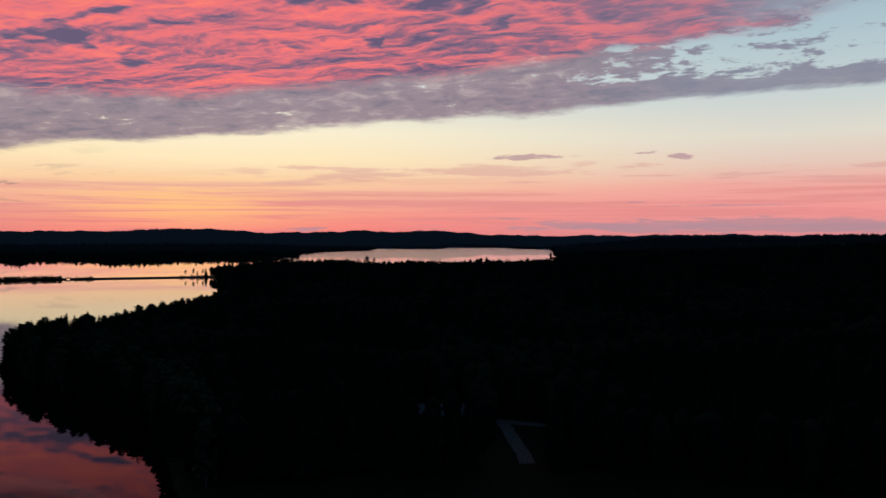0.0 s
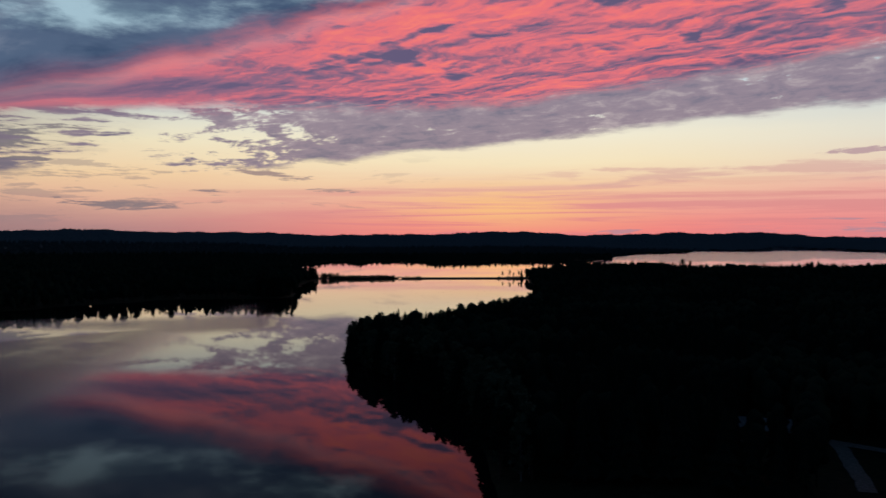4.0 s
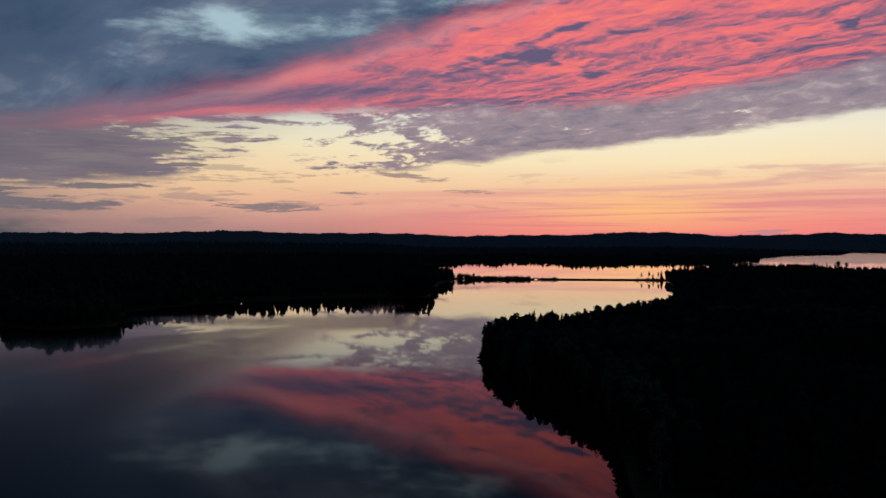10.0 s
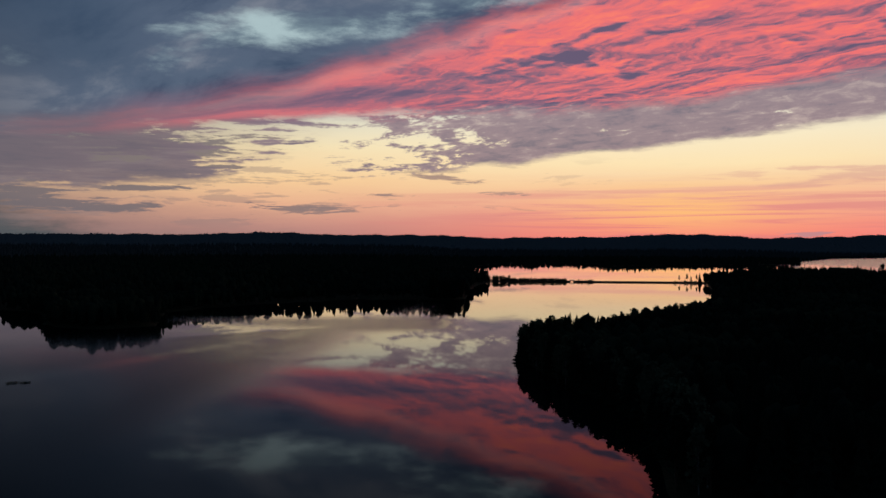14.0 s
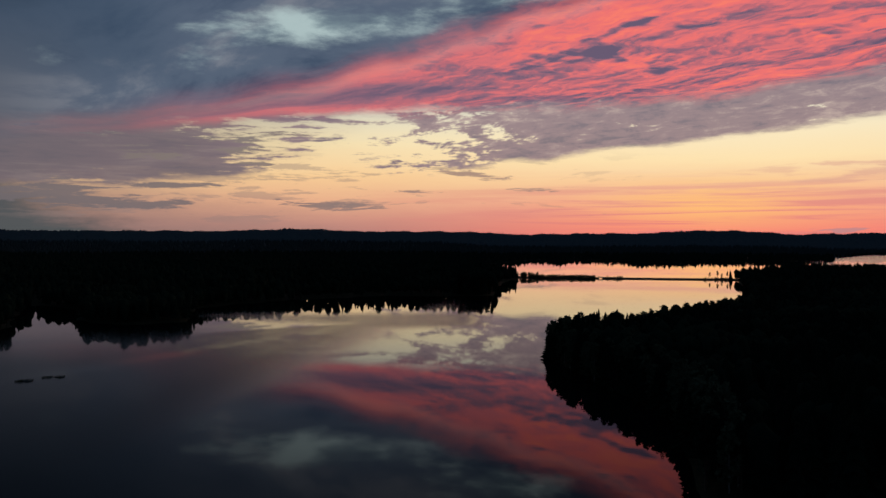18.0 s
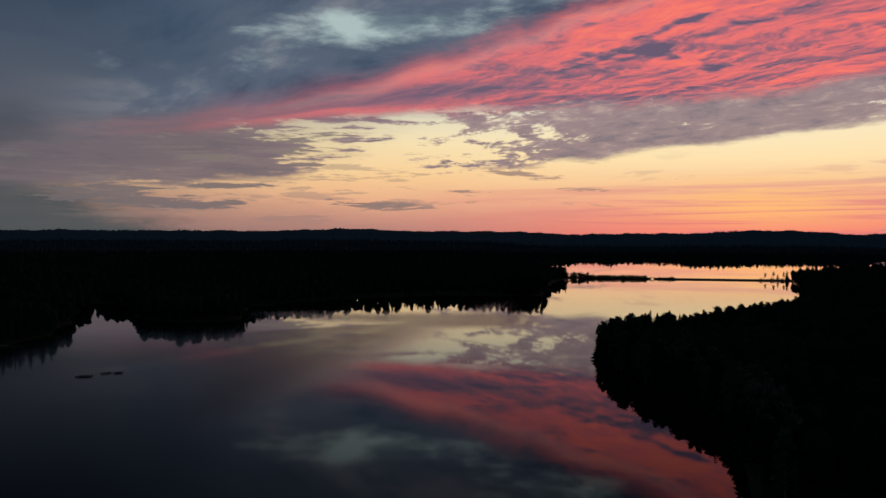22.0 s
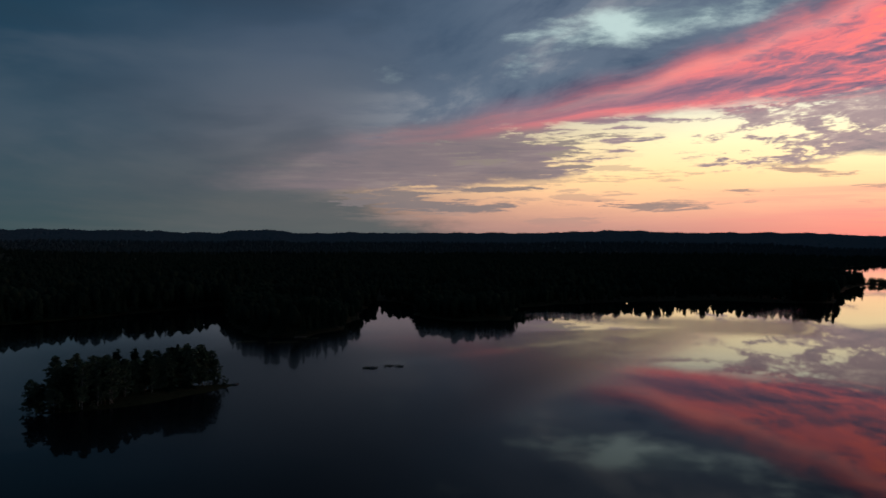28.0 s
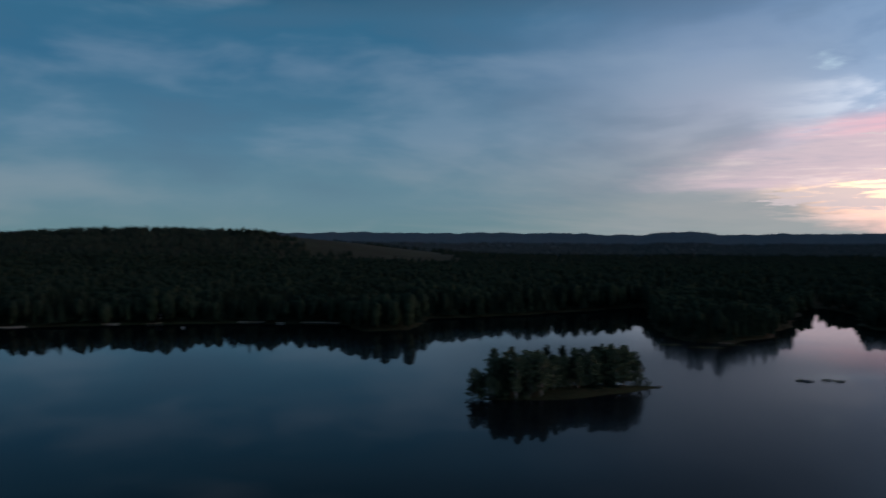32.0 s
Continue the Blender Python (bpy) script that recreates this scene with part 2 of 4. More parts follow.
shade = bias + relief * ((b1 - b0) * 0.58 + (s1 - s0) * 0.48 + (thread(2.0, 6.0, 0.42, 0.060) - 0.35) * 0.050 + (thread(5.0, 11.0, 0.45, 0.07) - 0.35) * 0.024 + rim * 0.050 - body * 0.128) + (big - 0.5) * 0.42
shade = shade + leftward * ((prof - 0.45) * 0.13 + (drawn - 0.5) * 0.42)
rosy = ramp(wt, shade, [(0.34, srgb(99, 86, 114)), (0.41, srgb(146, 100, 121)), (0.455, srgb(190, 105, 119)), (0.50, srgb(222, 113, 120)), (0.56, srgb(244, 116, 115)), (0.66, srgb(255, 126, 110))])
dull = across([(-40, 0.9), (-26, 0.8), (-16, 0.5), (-6, 0.2), (4, 0.05), (20, 0.08), (34, 0.14), (40, 0.22), (45, 0.42), (50, 0.66), (56, 0.84), (64, 0.85), (125, 1.0)], 1.0)
rosy = mix(wt, dull, rosy, mix(wt, az.step(30, 50), srgb(136, 122, 142), mix(wt, az.step(48, 58), srgb(166, 108, 120), srgb(116, 99, 113))))
d_mid = el + wob * 0.9 + tuft * 1.3 - e_mid
rosy_m = d_mid.step(-0.35, 0.7) * d_top.step(1.2, -1.7) * (az + tuft * 10.0).step(-30, -16) * (az + tuft * 14.0).step(68, 54)
sky = mix(wt, rosy_m, sky, rosy)
veil = fractal(wt, combine(wt, az * 0.05, el * 0.15, 40.0), 1.5, 5.0, 0.5, 0.2)
sky = mix(wt, veil.step(0.45, 0.68) * az.step(52, 66) * 0.28, sky, mix(wt, el.step(2, 9), srgb(84, 88, 94), srgb(76, 88, 104)))
sky = mix(wt, veil.step(0.5, 0.34) * az.step(54, 64) * el.step(1.5, 5.0) * 0.26, sky, srgb(34, 52, 70))

# round behind the viewer the sky is plain dusk blue
east = ramp(wt, el / 90.0, [(0.0, srgb(40, 52, 62)), (0.2, srgb(31, 46, 63)), (1.0, srgb(32, 46, 63))])
back = az.op("ABSOLUTE").step(112, 140).op("MAXIMUM", az.step(-34, -60)).op("MAXIMUM", el.step(20, 40))
sky = mix(wt, back, sky, east)
air = wt.nodes.new("ShaderNodeTexSky")                 # a trace of clear twilight air over everything
air.sky_type, air.sun_disc = "NISHITA", False
air.sun_elevation, air.sun_rotation = radians(-1.0), radians(-17.0)
bg = wt.nodes.new("ShaderNodeBackground")
wt.links.new(sky.sock, bg.inputs["Color"])
bg_air = wt.nodes.new("ShaderNodeBackground")
bg_air.inputs["Strength"].default_value = 0.004
wt.links.new(air.outputs[0], bg_air.inputs["Color"])
both = wt.nodes.new("ShaderNodeAddShader")
wt.links.new(bg.outputs[0], both.inputs[0])
wt.links.new(bg_air.outputs[0], both.inputs[1])
wout = wt.nodes.new("ShaderNodeOutputWorld")
wt.links.new(both.outputs[0], wout.inputs[0])


# ---- materials ----
def material(name, build):
    m = bpy.data.materials.new(name)
    m.use_nodes = True
    t = m.node_tree
    build(t, t.nodes["Principled BSDF"])
    return m


def place(t):
    n = t.nodes.new("ShaderNodeNewGeometry")
    return Val(t, n.outputs["Position"])


def scaled(t, v, sx, sy, sz, turn=0.0):
    n = t.nodes.new("ShaderNodeMapping")
    n.inputs["Scale"].default_value = (sx, sy, sz)
    n.inputs["Rotation"].default_value = (0, 0, radians(turn))
    t.links.new(v.sock, n.inputs["Vector"])
    return Val(t, n.outputs[0])


def bumped(t, p, height, strength, dist):
    b = t.nodes.new("ShaderNodeBump")
    b.inputs["Strength"].default_value, b.inputs["Distance"].default_value = strength, dist
    t.links.new(height.sock, b.inputs["Height"])
    t.links.new(b.outputs[0], p.inputs["Normal"])


def set_in(t, p, name, v):
    if isinstance(v, Val):
        t.links.new(v.sock, p.inputs[name])
    else:
        p.inputs[name].default_value = v


def island_rand(t):
    n = t.nodes.new("ShaderNodeNewGeometry")
    return Val(t, n.outputs["Random Per Island"])


def object_rand(t):
    n = t.nodes.new("ShaderNodeObjectInfo")
    return Val(t, n.outputs["Random"])


def leafy(dark, mid, light):
    def build(t, p):
        v = island_rand(t) * 0.22 + object_rand(t) * 0.2 + fractal(t, place(t), 0.03, 4.0) * 0.55
        set_in(t, p, "Base Color", ramp(t, v, [(0.15, dark), (0.5, mid), (0.9, light)]))
        set_in(t, p, "Roughness", 0.75)
        set_in(t, p, "Specular IOR Level", 0.0)
    return build


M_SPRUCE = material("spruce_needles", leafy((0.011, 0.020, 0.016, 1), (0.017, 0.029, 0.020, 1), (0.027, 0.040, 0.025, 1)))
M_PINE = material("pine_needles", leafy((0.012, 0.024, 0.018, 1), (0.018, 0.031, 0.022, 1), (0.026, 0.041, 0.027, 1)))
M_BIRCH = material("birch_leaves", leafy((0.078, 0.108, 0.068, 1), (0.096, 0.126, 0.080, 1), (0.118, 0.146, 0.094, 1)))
# birch foliage for solid crown shells, the crown's own shade darkened into its colour
M_SHADEDBIRCH = material("self_shaded_birch_crown", leafy((0.018, 0.032, 0.021, 1), (0.025, 0.040, 0.026, 1), (0.036, 0.052, 0.032, 1)))
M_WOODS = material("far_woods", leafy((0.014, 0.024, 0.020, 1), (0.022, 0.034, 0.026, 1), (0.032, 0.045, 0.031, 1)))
# air haze painted into the next two: bluer and paler with each farther belt
M_HAZEWOODS = material("light_haze_woods", leafy((0.042, 0.062, 0.070, 1), (0.050, 0.072, 0.080, 1), (0.058, 0.080, 0.088, 1)))
M_HAZERIDGE = material("full_haze_woods", leafy((0.080, 0.118, 0.140, 1), (0.088, 0.127, 0.150, 1), (0.096, 0.136, 0.160, 1)))


def bark(c1, c2, zs):
    def build(t, p):
        n = fractal(t, scaled(t, place(t), 3, 3, zs), 2.0, 4.0)
        set_in(t, p, "Base Color", ramp(t, n, [(0.4, c1), (0.6, c2)]))
        set_in(t, p, "Roughness", 0.9)
        bumped(t, p, n, 0.5, 0.05)
    return build


M_BARK = material("conifer_bark", bark((0.05, 0.035, 0.025, 1), (0.13, 0.075, 0.045, 1), 1.0))
M_BIRCHBARK = material("birch_bark", bark((0.03, 0.03, 0.03, 1), (0.42, 0.40, 0.37, 1), 5.0))


def build_ground(t, p):
    pos = place(t)
    n1 = fractal(t, pos, 0.02, 5.0)
    n2 = fractal(t, pos, 0.6, 5.0)
    moss = ramp(t, n2, [(0.3, (0.012, 0.014, 0.008, 1)), (0.5, (0.024, 0.028, 0.013, 1)), (0.7, (0.044, 0.042, 0.024, 1))])
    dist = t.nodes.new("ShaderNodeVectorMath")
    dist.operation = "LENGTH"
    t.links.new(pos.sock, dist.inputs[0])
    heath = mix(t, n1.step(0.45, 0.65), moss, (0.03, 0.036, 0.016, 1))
    # distance haze is put into the colour: ground pales to blue from 1500 m
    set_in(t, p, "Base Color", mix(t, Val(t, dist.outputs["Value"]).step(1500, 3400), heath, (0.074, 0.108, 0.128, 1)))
    set_in(t, p, "Roughness", 0.95)
    set_in(t, p, "Specular IOR Level", 0.1)
    bumped(t, p, n2, 0.6, 0.3)


M_GROUND = material("forest_floor_far_haze", build_ground)


def build_water(t, p):
    pos = place(t)
    xs = t.nodes.new("ShaderNodeSeparateXYZ")
    t.links.new(pos.sock, xs.inputs[0])
    x, y = Val(t, xs.outputs[0]), Val(t, xs.outputs[1])
    # a fan of wind lanes down the lake, ruffled water below the open bay, calm mirror along the shores
    drift = fractal(t, scaled(t, pos, 0.006, 0.003, 1), 1.0, 4.0, 0.55) - 0.5
    u = x + drift * 12.0 + (y - 152.0) * 0.47
    w = x * 0.425 * -1.0 + y * 0.905                       # metres along the lanes
    thread = fractal(t, combine(t, u * 0.055, w * 0.0045, 0.0), 1.0, 5.0, 0.6, 0.2)
    inner = x + drift * 8.0 + (y - 240.0) * -0.34
    past = inner.step(-332, -316).op("MAXIMUM", y.step(300, 345))
    cross = x + drift * 6.0 + (y - 200.0) * 0.11
    reach = (x * x + y * y).op("SQRT") + drift * 40.0
    belt = reach.step(400, 440) * reach.step(525, 470) * (x + y * 0.62).step(8, -22) * past * y.step(240, 300)
    lane = u.step(-188, -168).rev() * u.step(-292, -262) * past * reach.step(525, 470) * (y + (u + 195.0) * 1.5).step(85, 175)
    seam = ((cross + 269.0) * (cross + 269.0) * -0.02).op("EXPONENT") * y.step(310, 250) * y.step(120, 160)
    crest = ((u + 174.0) * (u + 174.0) * -0.010).op("EXPONENT") * y.step(520, 400) * y.step(110, 220)
    near = reach.step(455, 320) * (x * -1.0 - y * 1.15).step(-45, 75) * (y.step(5, 85) * 0.8 + 0.2)
    faint = fractal(t, scaled(t, pos, 0.020, 0.0035, 1, 12), 1.0, 3.0, 0.5, 0.3).step(0.5, 0.68)
    rip = fractal(t, scaled(t, pos, 0.35, 0.8, 1, 20), 1.0, 3.0, 0.5)
    swell = fractal(t, scaled(t, pos, 0.05, 0.09, 1, 20), 1.0, 2.0, 0.5)
    far = y.step(1000, 1250)
    ruffled = (lane.op("MAXIMUM", belt) * (thread.step(0.30, 0.62) * 0.30 + 0.62) + near * 0.58 + crest * 0.3 + far * (x + y * 0.19).step(-20, 20) * 0.6 - seam * 0.5).op("MAXIMUM", 0.0).op("MINIMUM", 0.92)
    bump = t.nodes.new("ShaderNodeBump")
    bump.inputs["Strength"].default_value, bump.inputs["Distance"].default_value = 0.08, 0.05
    t.links.new((rip * 0.3 + swell).sock, bump.inputs["Height"])
    deep, calm, rough = (t.nodes.new(k) for k in ("ShaderNodeBsdfDiffuse", "ShaderNodeBsdfGlossy", "ShaderNodeBsdfGlossy"))
    deep.inputs["Color"].default_value = (0.004, 0.006, 0.007, 1)
    for g in (calm, rough):
        g.inputs["Color"].default_value = (0.95, 0.95, 0.97, 1)
        t.links.new(bump.outputs[0], g.inputs["Normal"])
    t.links.new((faint * 0.014 + far * 0.006 + near * 0.03 + 0.012).sock, calm.inputs["Roughness"])
    rough.inputs["Roughness"].default_value = 0.20
    gloss = t.nodes.new("ShaderNodeMixShader")
    t.links.new(ruffled.sock, gloss.inputs[0])
    t.links.new(calm.outputs[0], gloss.inputs[1])
    t.links.new(rough.outputs[0], gloss.inputs[2])
    fres = t.nodes.new("ShaderNodeFresnel")
    fres.inputs["IOR"].default_value = 1.333
    blend = t.nodes.new("ShaderNodeMixShader")
    t.links.new(bump.outputs[0], fres.inputs["Normal"])
    share = Val(t, fres.outputs[0]).op("POWER", 1.68) * 1.62 * (near * -0.42 + 1.0) * ((lane * u.step(-172, -205)).op("MAXIMUM", belt) * -0.36 + 1.0)     # wind-tilted facets mirror less
    t.links.new(share.op("MINIMUM", 1.0).sock, blend.inputs[0])
    t.links.new(deep.outputs[0], blend.inputs[1])
    t.links.new(gloss.outputs[0], blend.inputs[2])
    t.links.new(blend.outputs[0], t.nodes["Material Output"].inputs["Surface"])
    t.nodes.remove(p)


M_WATER = material("lake_water", build_water)


def plain(c1, c2, scale, rough=0.8, metal=0.0):
    def build(t, p):
        n = fractal(t, place(t), scale, 5.0)
        set_in(t, p, "Base Color", ramp(t, n, [(0.35, c1), (0.65, c2)]))
        set_in(t, p, "Roughness", rough)
        set_in(t, p, "Metallic", metal)
        bumped(t, p, n, 0.3, 0.03)
    return build


M_GRAVEL = material("gravel", plain((0.16, 0.15, 0.14, 1), (0.30, 0.28, 0.26, 1), 1.5, 0.95))
M_SAND = material("beach_sand", plain((0.22, 0.19, 0.15, 1), (0.34, 0.30, 0.24, 1), 0.8, 0.95))
M_ROCK = material("shore_rock", plain((0.07, 0.07, 0.07, 1), (0.18, 0.17, 0.16, 1), 1.2, 0.9))
M_EARTH = material("embankment_earth", plain((0.05, 0.05, 0.035, 1), (0.11, 0.10, 0.075, 1), 0.5, 0.95))
M_CONCRETE = material("bridge_concrete", plain((0.22, 0.22, 0.21, 1), (0.34, 0.33, 0.31, 1), 0.8, 0.85))
M_STEEL = material("galvanised_steel", plain((0.35, 0.36, 0.37, 1), (0.5, 0.5, 0.5, 1), 3.0, 0.45, 1.0))
M_PAINT = material("white_boards", plain((0.66, 0.65, 0.62, 1), (0.78, 0.77, 0.74, 1), 1.0, 0.6))
M_REDPAINT = material("red_boards", plain((0.16, 0.03, 0.02, 1), (0.24, 0.05, 0.035, 1), 1.0, 0.8))
M_ROOF = material("grey_roof_sheet", plain((0.09, 0.10, 0.11, 1), (0.16, 0.17, 0.18, 1), 0.7, 0.5))
M_REED = material("reeds", plain((0.05, 0.055, 0.02, 1), (0.10, 0.10, 0.04, 1), 2.0, 0.9))
M_GLASS = material("window_glass", lambda t, p: (set_in(t, p, "Base Color", (0.02, 0.025, 0.03, 1)), set_in(t, p, "Roughness", 0.08)))
M_WOOD = material("grey_planks", plain((0.14, 0.12, 0.10, 1), (0.28, 0.25, 0.21, 1), 1.5, 0.85))


# ---- plan ----
def polar(a, d):
    return (-d * math.sin(radians(a)), d * math.cos(radians(a)))


LAKE = [polar(*q) for q in (
    (12, 18), (16, 90), (18, 150), (18.9, 186), (19.3, 202), (20.8, 228), (23.1, 246), (24.7, 262), (26.6, 289), (28.0, 316),
    (27.5, 336), (25.5, 348), (22.5, 358), (20, 402), (17.5, 438), (15.6, 470), (15.0, 600), (14.9, 760), (15.5, 880), (15.8, 960),
    (14, 1050), (11, 1250), (9.5, 1600), (10.4, 1790), (12.2, 1730), (16.8, 1690), (20.7, 1590), (22.0, 1540))] + [polar(*q) for q in (
    (22.2, 1670), (24.4, 1780), (26.4, 1760), (26.7, 1610), (27.6, 1605), (27.8, 1770), (28.8, 1745), (30.4, 1570), (32.0, 1430), (33.5, 1260), (32.5, 1150),
    (30.6, 1010), (29.9, 930), (30.8, 850), (31.3, 760), (31.5, 656), (33.2, 642), (36, 642), (39, 654), (45, 616), (49, 585), (51.6, 555), (52.3, 468),
    (55.5, 462), (58.6, 483), (59, 560), (59.6, 590), (61.7, 630), (62.4, 515), (63.7, 424), (66.6, 388), (69.4, 396), (71.2, 440))] + [polar(*q) for q in (
    (71.6, 535), (71.9, 596), (77, 545), (83, 508), (86.4, 498), (87.6, 432), (91, 428), (92.6, 468), (100, 488), (107, 500), (113.5, 506),
    (125, 470), (150, 300), (190, 140), (250, 60), (320, 25))]
FAR_LAKE = [polar(*q) for q in (
    (10.4, 1150), (7, 1180), (3, 1060), (-1, 1050), (-4.5, 1070), (-7.4, 1150), (-8, 1700), (-7.4, 2900), (-5.0, 3050), (-4.0, 3350), (-0.4, 3400), (-0.2, 3150),
    (0.6, 2980), (3, 3000), (4.5, 3100), (5.0, 2640), (8, 2430), (9.8, 2060))]
SKYLINE = [(-180, 0.6), (-60, 0.4), (-34, 0.2), (-28, 0.10), (-22.8, 0.0), (-19, 0.06), (-13, 0.0), (-6.8, 0.0), (-2.6, 0.08), (0, 0.3), (1.6, 0.36), (3.4, 0.24), (5.4, 0.36),
           (7.5, 0.27), (9.5, 0.16), (12, 0.20), (15, 0.36), (17.2, 0.48), (20, 0.30), (24, 0.24), (30, 0.22), (35, 0.42), (39.8, 0.38), (44.4, 0.56), (50.9, 0.40), (56, 0.44),
           (60.6, 0.42), (67.1, 0.44), (68.4, 0.60), (70.6, 0.60), (72, 0.42), (77, 0.56), (82.5, 0.62), (86, 0.62), (90, 0.66), (115, 0.7), (180, 0.6)]


def inside(px_, py_, poly):
    r = np.zeros(px_.shape, bool)
    for (x0, y0), (x1, y1) in zip(poly, poly[1:] + poly[:1]):
        c = (y0 > py_) != (y1 > py_)
        r ^= c & (px_ < (x1 - x0) * (py_ - y0) / (y1 - y0 + 1e-12) + x0)
    return r


def edge_dist(px_, py_, poly):
    best = np.full(px_.shape, 1e9)
    for (x0, y0), (x1, y1) in zip(poly, poly[1:] + poly[:1]):
        ex, ey = x1 - x0, y1 - y0
        u = np.clip(((px_ - x0) * ex + (py_ - y0) * ey) / (ex * ex + ey * ey), 0, 1)
        best = np.minimum(best, np.hypot(px_ - x0 - u * ex, py_ - y0 - u * ey))
    return best


def wavy(x, y, size, seed):
    """Cheap smooth noise from a few sines, about -1 to 1."""
    r = np.random.RandomState(seed)
    out = 0
    for k in range(7):
        a, ph, f = r.uniform(0, 6.28), r.uniform(0, 6.28), r.uniform(0.6, 2.0) / size
        out = out + np.sin((x * np.cos(a) + y * np.sin(a)) * f * 6.28 + ph)
    return out / 3.0


def shore(x, y):
    """Metres to the nearest shore: positive on land, negative on water."""
    d = np.hypot(x, y)
    amp = np.clip(d / 260, 0.3, 3.0)
    wx, wy = x + amp * wavy(x, y, 38, 3), y + amp * wavy(x, y, 38, 4)
    a, b = inside(wx, wy, LAKE), inside(wx, wy, FAR_LAKE)
    s = np.minimum(edge_dist(wx, wy, LAKE), edge_dist(wx, wy, FAR_LAKE))
    return np.where(a | b, -s, s)


def smooth(v, a, b):
    u = np.clip((v - a) / (b - a), 0, 1)
    return u * u * (3 - 2 * u)


def height(x, y, s):
    d = np.hypot(x, y)
    a = np.degrees(np.arctan2(-x, y))
    el_ = np.interp(a, *zip(*SKYLINE))
    reach = np.interp(a, (-180, -40, -14, -9, 60, 84, 88, 180), (2200, 2600, 3300, 4500, 4500, 4500, 4300, 3000))
    el_ = el_ + 0.035 * np.sin(a * 1.9 + 1.0) * np.sin(a * 0.61 + 0.4) + 0.025 * np.sin(a * 4.3) * np.sin(a * 1.13)
    top = EYE + reach * np.tan(np.radians(el_)) - 9
    start = np.interp(a, (-180, -40, -10, -6, 8, 12, 31, 36, 60, 75, 180), (500, 700, 1300, 2600, 2600, 1900, 1900, 1100, 900, 800, 700))
    z = 0.9 * (1 - np.exp(-np.maximum(s, 0) / 4)) + 1.3 * smooth(s, 10, 160) * (1 + 0.6 * wavy(x, y, 260, 8))
    z = z + top * smooth(d, start, reach) ** 1.6 * (1 + 0.05 * wavy(x, y, 500, 9))
    # wooded rise towards the right-hand end of the first view, and the field hill at the end of the last
    hx, hy = polar(-33, 1250)
    z = z + 26 * np.exp(-((x - hx) ** 2 + (y - hy) ** 2) / 420 ** 2) * smooth(s, 0, 60)
    for ha, hd, hh, hr in ((99, 1650, 50, 300), (108, 1700, 46, 330), (116, 1600, 42, 350), (93, 1900, 40, 260)):
        hx, hy = polar(ha, hd)
        z = z + 0.62 * hh * np.exp(-((x - hx) ** 2 + (y - hy) ** 2) / hr ** 2) * smooth(s, 0, 120)
    z = np.where(d > reach, z * (1 - 0.6 * smooth(d, reach, reach + 1200)), z)
    return np.where(s > 0, np.maximum(z, 0.05), -2.2 * (1 - np.exp(np.minimum(s, 0) / 5)))


def mesh_np(name, verts, faces, mat, smooth_shade=False):
    me = bpy.data.meshes.new(name)
    verts, faces = np.asarray(verts, np.float32), np.asarray(faces, np.int32)
    k = faces.shape[1]
    me.vertices.add(len(verts))
    me.vertices.foreach_set("co", verts.ravel())
    me.loops.add(faces.size)
    me.loops.foreach_set("vertex_index", faces.ravel())
    me.polygons.add(len(faces))
    me.polygons.foreach_set("loop_start", np.arange(0, faces.size, k, dtype=np.int32))
    me.polygons.foreach_set("use_smooth", np.full(len(faces), smooth_shade, bool))
    me.materials.append(mat)
    me.update(calc_edges=True)
    return me


# ground: one sheet of rings round the viewer, out to the horizon
radii = np.concatenate([np.linspace(6, 150, 14)[:-1], np.arange(150, 560, 2.6), 560 * (4960 / 560) ** (np.arange(100) / 99)])
NA, NR = 660, len(radii)
aa = np.radians(np.arange(NA) * 360.0 / NA)
gx, gy = -np.outer(radii, np.sin(aa)), np.outer(radii, np.cos(aa))
gz = height(gx, gy, shore(gx, gy))
gv = np.vstack([np.stack([gx, gy, gz], -1).reshape(-1, 3)])
i, j = np.meshgrid(np.arange(NR - 1), np.arange(NA), indexing="ij")
q = np.stack([i * NA + j, i * NA + (j + 1) % NA, (i + 1) * NA + (j + 1) % NA, (i + 1) * NA + j], -1).reshape(-1, 4)[:, ::-1]
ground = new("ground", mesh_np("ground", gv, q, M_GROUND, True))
tagged(ground, "dark mossy forest floor of rolling wooded hills round the lake", "ground", kind="structure")
wv = np.vstack([[0, 0, 0], np.stack([-4900 * np.sin(aa[::6]), 4900 * np.cos(aa[::6]), 0 * aa[::6]], -1)])
wf = [(0, 1 + k, 1 + (k + 1) % (NA // 6)) for k in range(NA // 6)]
water = new("water", mesh_np("water", wv, wf, M_WATER))
tagged(water, "calm dark lake water mirroring the red evening sky", "water", kind="structure")


